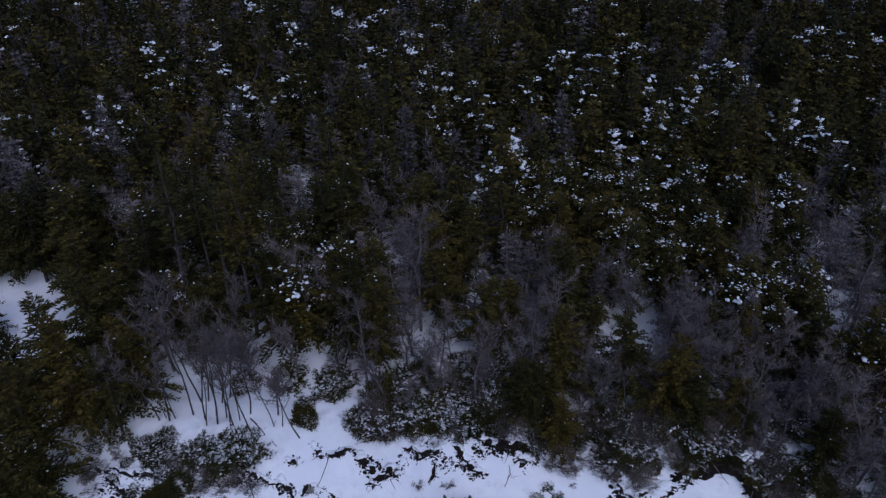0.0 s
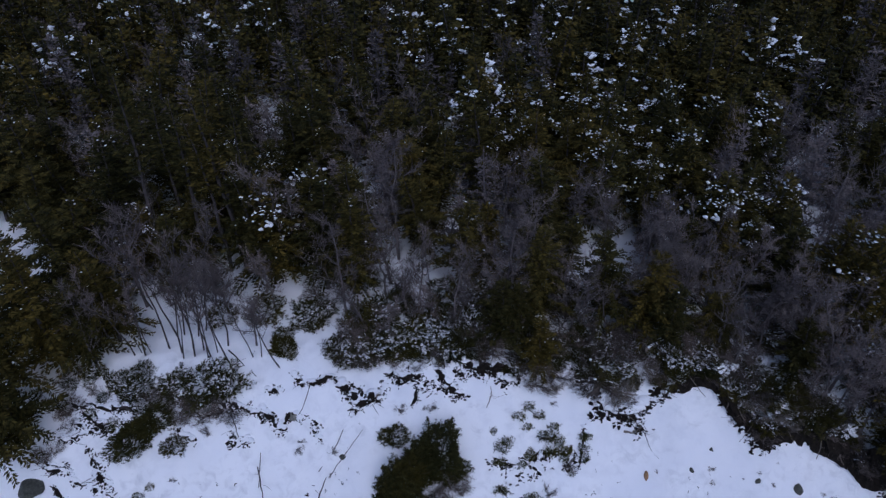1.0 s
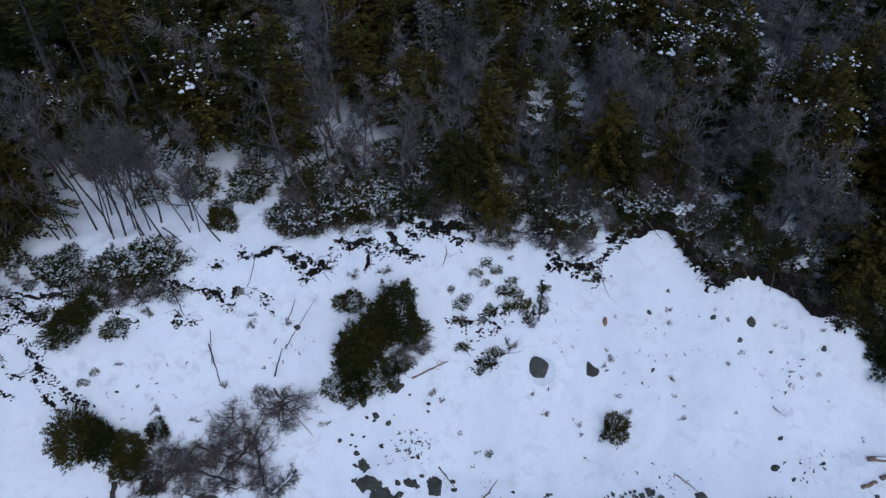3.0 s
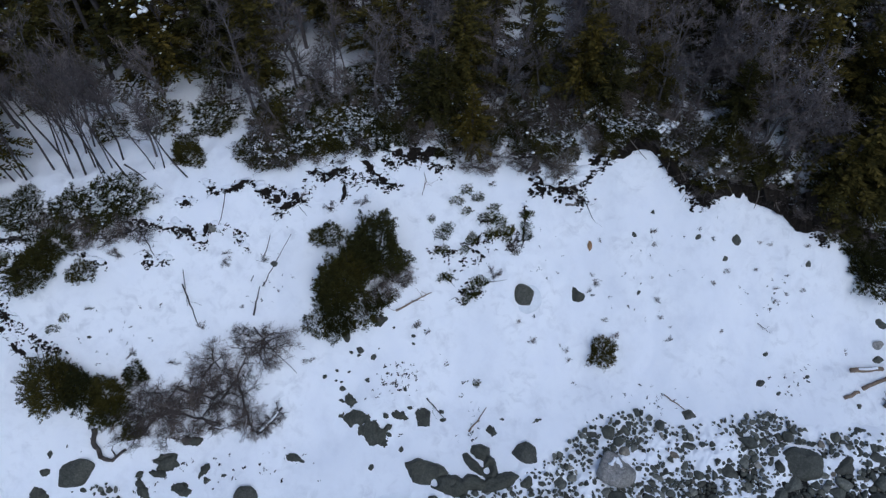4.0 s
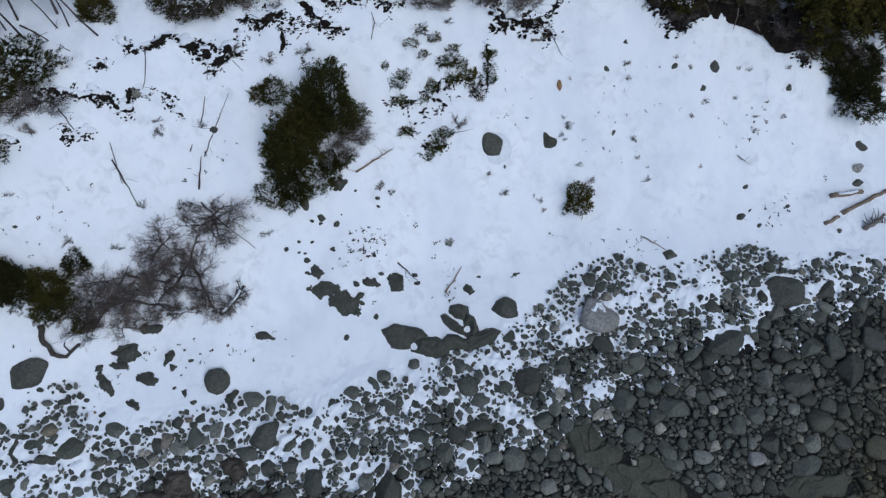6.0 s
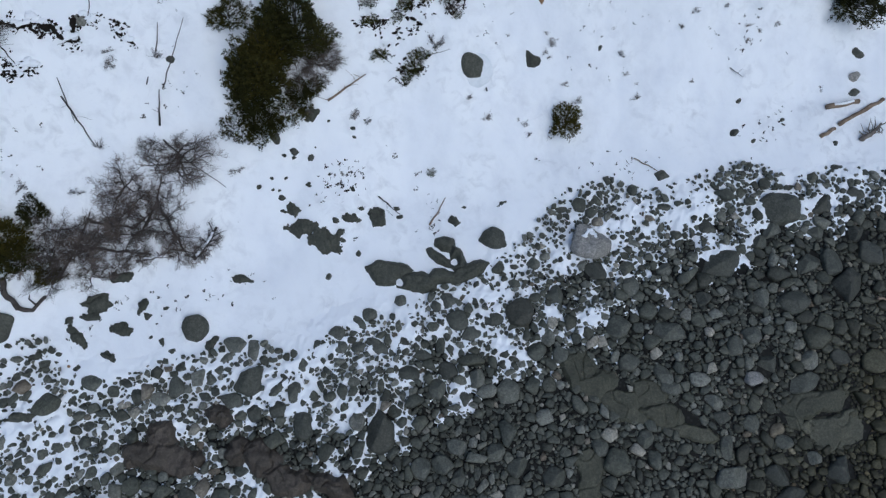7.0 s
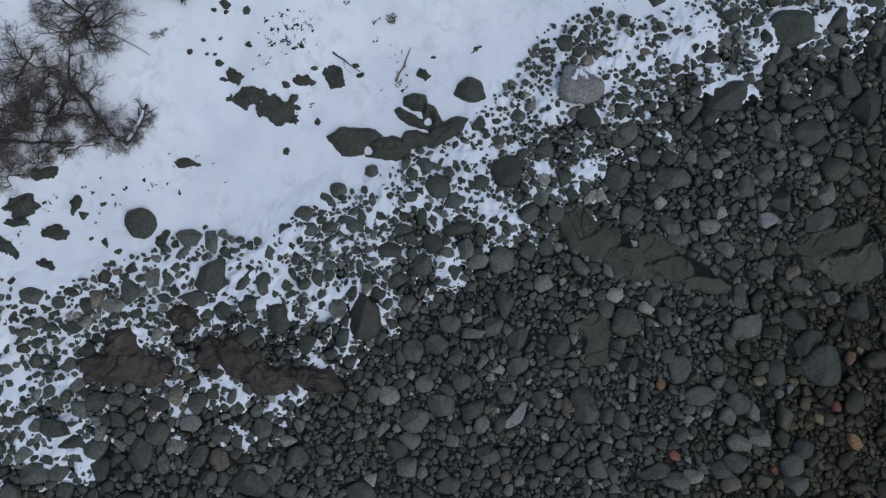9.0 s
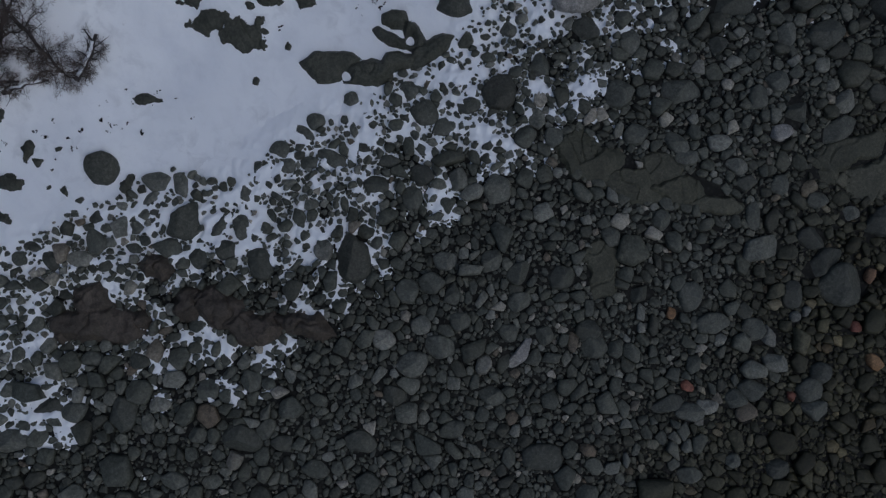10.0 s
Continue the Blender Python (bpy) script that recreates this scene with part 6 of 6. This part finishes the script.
_g = np.random.RandomState(61)
for _i in range(26):
    x = _g.uniform(-12.4, -9.2)
    plant(("brush%d", "frosted%d", "tuft%d", "brush%d")[_i % 4] % _g.randint(3), x, _g.uniform(12.6, 15.3), _g.uniform(0.3, 0.6), _g.uniform(0, 360), (_g.normal(0, 12), _g.normal(0, 12)))
for _i in range(7):
    turf_lip(_g.uniform(-12.2, -9.6), _g.uniform(12.4, 14.8), _g.uniform(0.4, 0.9), _g.uniform(-40, 20), 0.1, _g.uniform(0.05, 0.08), 900 + _i, 0.9)
for _i, (x, y, long, spin, size) in enumerate(((-12.1, 12.45, 0.9, -20, 0.09), (-11.2, 12.2, 0.8, -40, 0.08), (-10.5, 11.9, 0.8, -65, 0.09), (-10.2, 11.4, 0.6, -40, 0.08), (-9.6, 11.5, 0.5, -20, 0.06), (-11.6, 11.8, 0.7, -35, 0.08), (-11.25, 13.1, 0.7, 10, 0.08))):
    turf_lip(x, y, long, spin, 0.12, size, 940 + _i, 0.7)
boulder(-12.6, 12.0, 0.5, label="dark boulder at the foot of the snowy bank", flat=0.5, spin=-30)
for _i, (x, y, long, spin, size) in enumerate(((2.67, 12.77, 0.8, -10, 0.05), (3.56, 12.9, 0.7, 15, 0.06), (4.23, 13.41, 0.8, 10, 0.05), (4.85, 13.08, 0.5, 30, 0.05), (5.45, 13.4, 0.55, 80, 0.07), (5.3, 12.85, 0.6, 70, 0.06), (2.64, 12.15, 0.5, -15, 0.05), (3.32, 11.68, 0.75, -10, 0.07), (2.9, 11.5, 0.4, -30, 0.05), (3.84, 11.87, 0.5, 20, 0.05), (4.26, 13.02, 0.5, 20, 0.05), (2.45, 13.09, 0.4, -20, 0.04))):
    turf_lip(x, y, long, spin, 0.08, size, 960 + _i, 0.55)
    plant("tuft%d" % (_i % 3), x + 0.15 * (_i % 3 - 1), y + 0.05, 0.42 + 0.06 * (_i % 4), _i * 83, sink=0.03)
for kind, x, y, size in (("bush0", 6.2, 14.75, 0.6), ("brush1", 6.4, 14.4, 0.6), ("brush0", 7.0, 14.2, 0.6), ("bush2", 5.6, 15.0, 0.6), ("brush2", 5.9, 14.5, 0.6), ("bush1", 7.3, 14.6, 0.5), ("frosted1", -1.5, 16.0, 0.8), ("frosted0", 0.3, 16.1, 0.9), ("bush1", 1.2, 15.9, 0.8), ("bush2", 5.4, 15.5, 0.8), ("frosted2", 6.2, 15.5, 0.8), ("bush0", -0.4, 15.6, 0.6), ("bush2", 4.5, 15.4, 0.8), ("bush1", -2.3, 15.9, 0.7), ("brush2", 4.4, 14.9, 0.7), ("bush0", 1.9, 15.6, 0.7)):
    plant(kind, x, y, size, (x * 157 + y * 31) % 360, ((x * 53) % 20 - 10, (y * 71) % 20 - 10))
boulder(-4.5, 13.88, 0.24, GREY_ROCK, "grey rock laid bare in the torn turf", 0.6, 0.7, 40)
for x, y, size in ((1.0, 12.5, 0.6), (1.1, 12.2, 0.45), (0.7, 11.9, 0.4), (-0.2, 11.6, 0.45)):
    plant("brush%d" % int(size * 20 % 3), x, y, size, x * 200, (10, -15))
# brush and frosted turf over the torn edge
for _i in range(30):
    x = _g.uniform(8.0, 15.5)
    plant(("brush%d", "frosted%d", "brush%d", "bush%d")[_i % 4] % _g.randint(3), x, float(np.interp(x, (8, 9.6, 10.6, 11.2, 12.5, 14.4, 15.5), (14.5, 14.7, 14.1, 13.5, 13.15, 12.6, 12.0))) + _g.uniform(0, 0.9), _g.uniform(0.4, 0.85), _g.uniform(0, 360), (_g.normal(0, 14), _g.normal(0, 14)))
for _i, (kind, x, y, size) in enumerate((("brush0", 8.01, 14.54, 0.7), ("tangle0", 7.74, 14.75, 0.8), ("bush1", 8.16, 14.3, 0.5), ("tangle1", 11.69, 13.03, 0.9), ("tangle2", 7.03, 14.49, 0.9), ("tangle0", 6.68, 14.13, 0.7), ("tangle2", 10.98, 13.46, 0.6), ("tangle1", 12.31, 12.75, 0.7))):
    plant(kind, x, y + 0.1, size, _i * 77, (25, 0), -0.5 if x > 10 else -0.2)
# small rocks below the evergreen thicket
for _i in range(20):
    boulder(_g.uniform(-1.9, 1.6), _g.uniform(9.4, 11.4), _g.uniform(0.04, 0.11), SLAB_ROCK, "small dark angular stone lying in the snow", 0.55, 0.7, None, 0.2, 7, "stone")


# ---- sticks, roots and driftwood ----
def stick(points, radius, material, label, name="stick", category="stick", tips=0, seed=0, lift=0.02, taper=0.6, snow=False):
    """A stick or log lying along the land through those points, with side shoots."""
    g = np.random.RandomState(seed)
    p = np.array([(x, y, lz(x, y) + radius * 0.5 + lift) for x, y in points])
    n = max(5, 3 * len(p))
    q, f = np.linspace(0, len(p) - 1, n), np.linspace(0, 1, n)
    path = np.stack([np.interp(q, np.arange(len(p)), p[:, c]) for c in range(3)], 1)
    path[1:-1] += g.normal(0, (0.012 if material == DRIFTWOOD else 0.22 * radius + 0.006), (n - 2, 3)) * np.array([1, 1, 0.4])
    shoots = []
    for _ in range(tips):
        k = g.randint(1, n - 1)
        d = np.array([g.normal(0, 1), g.normal(0, 1), g.uniform(0.0, 0.7)])
        d /= np.linalg.norm(d)
        long = g.uniform(0.2, 0.6)
        bend = path[k] + d * long * 0.5 + g.normal(0, 0.05, 3)
        shoots.append(tube([path[k], bend, path[k] + d * long + g.normal(0, 0.08, 3)], (radius * 0.3, radius * 0.2, 0.004), 4))
    base = path[0].copy()
    v, t = tube(path, radius * (1 - taper * f) * g.uniform(0.85, 1.15, n), 7)
    ob = part(name, (v - base, t), material, smooth=True)
    ob.location = base
    for v, t in shoots:
        part("side_shoot", (v - base, t), material, ob)
    if snow:
        strip = part("snow", tuple([tube(path[1:-1] - base + np.array([0, 0, radius * 0.75]), np.full(n - 2, radius * 0.6), 6)][0]), SNOW, ob, smooth=True)
        tagged(strip, "snow lying along the wood")
    return tagged(ob, label, category, "dead wood on the bank")


for _i, (points, r, wood, tips) in enumerate((
        ([(-5.42, 13.9), (-5.56, 12.6), (-5.6, 12.2)], 0.018, BARK, 2), ([(-5.62, 12.65), (-5.5, 12.1), (-5.4, 11.75)], 0.024, BARK, 0), ([(-3.64, 12.62), (-3.0, 13.3), (-2.49, 14.2)], 0.02, BARK, 2), ([(-3.32, 12.5), (-2.8, 13.0), (-2.16, 13.54)], 0.016, BARK, 2), ([(-3.8, 11.6), (-3.45, 11.1), (-2.73, 10.35)], 0.022, BARK, 14), ([(-3.75, 11.9), (-3.4, 12.5)], 0.03, BARK, 1), ([(-4.57, 10.3), (-4.45, 9.6), (-4.3, 9.0)], 0.045, BARK, 8), ([(-5.1, 10.0), (-4.6, 10.4), (-4.2, 10.9)], 0.04, BARK, 8), ([(-6.3, 10.3), (-5.4, 10.0), (-4.7, 10.3)], 0.035, BARK, 10), ([(-6.9, 9.9), (-6.0, 9.6), (-5.2, 9.3)], 0.05, BARK, 12), ([(-7.6, 9.3), (-6.8, 9.9), (-6.2, 10.5)], 0.04, BARK, 12))):
    stick(points, r, wood, "thin dead branch lying on the snow slope", tips=tips, seed=600 + _i)
for _i, (points, r, wood, tips) in enumerate((
        ([(-6.4, 13.7), (-6.2, 13.2)], 0.02, BARK, 3), ([(-3.9, 14.8), (-4.1, 14.2), (-4.3, 13.9)], 0.018, BARK, 1), ([(-2.0, 14.5), (-1.6, 13.9)], 0.016, BARK, 1), ([(-10.2, 13.95), (-9.6, 13.8)], 0.06, BARK, 2), ([(1.26, 9.11), (1.7, 8.48)], 0.025, BARK, 1), ([(11.6, 13.2), (11.5, 12.5)], 0.015, BARK, 4), ([(7.5, 13.6), (7.8, 13.0)], 0.014, BARK, 4), ([(-6.82, 15.9), (-5.74, 14.95)], 0.025, BARK, 5), ([(2.2, 14.9), (2.3, 14.3), (2.1, 14.0)], 0.018, ROOT, 8), ([(13.0, 9.4), (13.3, 9.0)], 0.014, BARK, 2))):
    stick(points, r, wood, "thin dead branch lying on the snow slope", tips=tips, seed=611 + _i)
stick([(-5.62, 9.25), (-5.1, 9.2), (-4.65, 9.05)], 0.05, BARK, "fallen branch with snow along its top", "fallen_branch", "branch", 5, 701, 0.08, 0.5, True)
stick([(-4.18, 8.85), (-3.8, 9.05), (-3.33, 9.5)], 0.06, BARK, "fallen branch with snow along its top and bare side shoots", "fallen_branch", "branch", 14, 702, 0.08, 0.5, True)
stick([(-8.79, 9.58), (-8.87, 9.24), (-8.76, 8.91), (-8.53, 8.82), (-8.07, 9.04)], 0.09, BRUSH_WOOD, "thick curved grey-brown root beside the boulder", "root", "root", 3, 731, 0.06, 0.55)
stick([(5.6, 14.2), (6.1, 14.5), (6.62, 14.95)], 0.05, ROOT, "pale dead root hanging over the bank edge", "root", "root", 10, 703, 0.18)
stick([(6.0, 14.7), (6.7, 14.3), (7.4, 14.2)], 0.035, ROOT, "tangled grey root at the bank edge", "root", "root", 14, 704, 0.2)
stick([(6.3, 14.2), (6.9, 13.9), (7.5, 13.5)], 0.03, ROOT, "tangled grey root at the bank edge", "root", "root", 12, 705, 0.12)
stick([(6.9, 13.5), (7.2, 13.45), (7.5, 13.55)], 0.045, ROOT, "pale dead log at the foot of the bank", "log", "log", 2, 706, 0.02)
stick([(7.69, 15.2), (8.1, 15.35), (8.46, 15.47)], 0.10, ROOT, "grey snow-topped log on the bank", "log", "log", 1, 707, 0.35, 0.3, True)
stick([(11.3, 12.9), (11.7, 13.0), (12.1, 12.95)], 0.03, ROOT, "tangle of pale roots below the turf", "root", "root", 14, 708, 0.2)
_g = np.random.RandomState(91)
for _i, (x, y) in enumerate(((8.4, 14.2), (9.1, 14.3), (9.7, 14.35), (10.1, 14.15), (10.5, 13.8), (10.8, 13.5), (11.1, 13.2), (11.5, 12.95), (11.9, 12.85), (12.4, 12.85), (13.2, 12.6), (13.9, 12.4), (14.6, 11.9))):
    stick([(x + _g.normal(0, 0.1), y + 0.35), (x + _g.normal(0, 0.12), y + 0.1), (x + _g.normal(0, 0.25), y - _g.uniform(0.1, 0.4))], _g.uniform(0.012, 0.028), ROOT, "pale root hanging out of the torn peat bank", "root", "root", 5, 920 + _i, 0.32)
stick([(0.71, 11.42), (1.31, 11.61), (1.96, 11.79)], 0.035, DRIFTWOOD, "thin brown dead branch lying on the snow", "stick", "stick", 8, 730, 0.03)
stick([(2.42, 7.88), (2.8, 8.2), (3.15, 8.52)], 0.03, DRIFTWOOD, "narrow piece of driftwood on the snow", "driftwood", "driftwood", 0, 709)
stick([(9.12, 7.86), (9.62, 7.22)], 0.025, DRIFTWOOD, "narrow piece of driftwood on the snow", "driftwood", "driftwood", 0, 710)
stick([(15.83, 7.46), (16.95, 7.3)], 0.085, DRIFTWOOD, "grey driftwood log lying on the snow", "driftwood_log", "driftwood", 0, 711, 0.02, 0.15, True)
stick([(15.15, 6.62), (15.75, 6.72)], 0.075, DRIFTWOOD, "reddish driftwood pole half buried in snow", "driftwood_log", "driftwood", 0, 712, 0.0, 0.2)
stick([(15.95, 6.8), (16.8, 6.95), (17.8, 7.12)], 0.075, DRIFTWOOD, "reddish driftwood pole half buried in snow", "driftwood_log", "driftwood", 0, 713, 0.02, 0.2)
stick([(16.4, 6.1), (16.8, 6.2), (17.3, 6.4)], 0.09, ROOT, "grey driftwood stump with broken roots", "driftwood_stump", "driftwood", 12, 714, 0.05)
stick([(14.13, 1.49), (14.50, 1.26)], 0.06, DRIFTWOOD, "orange-brown driftwood among the cobbles", "driftwood_log", "driftwood", 0, 715, 0.15)

build_shingle()
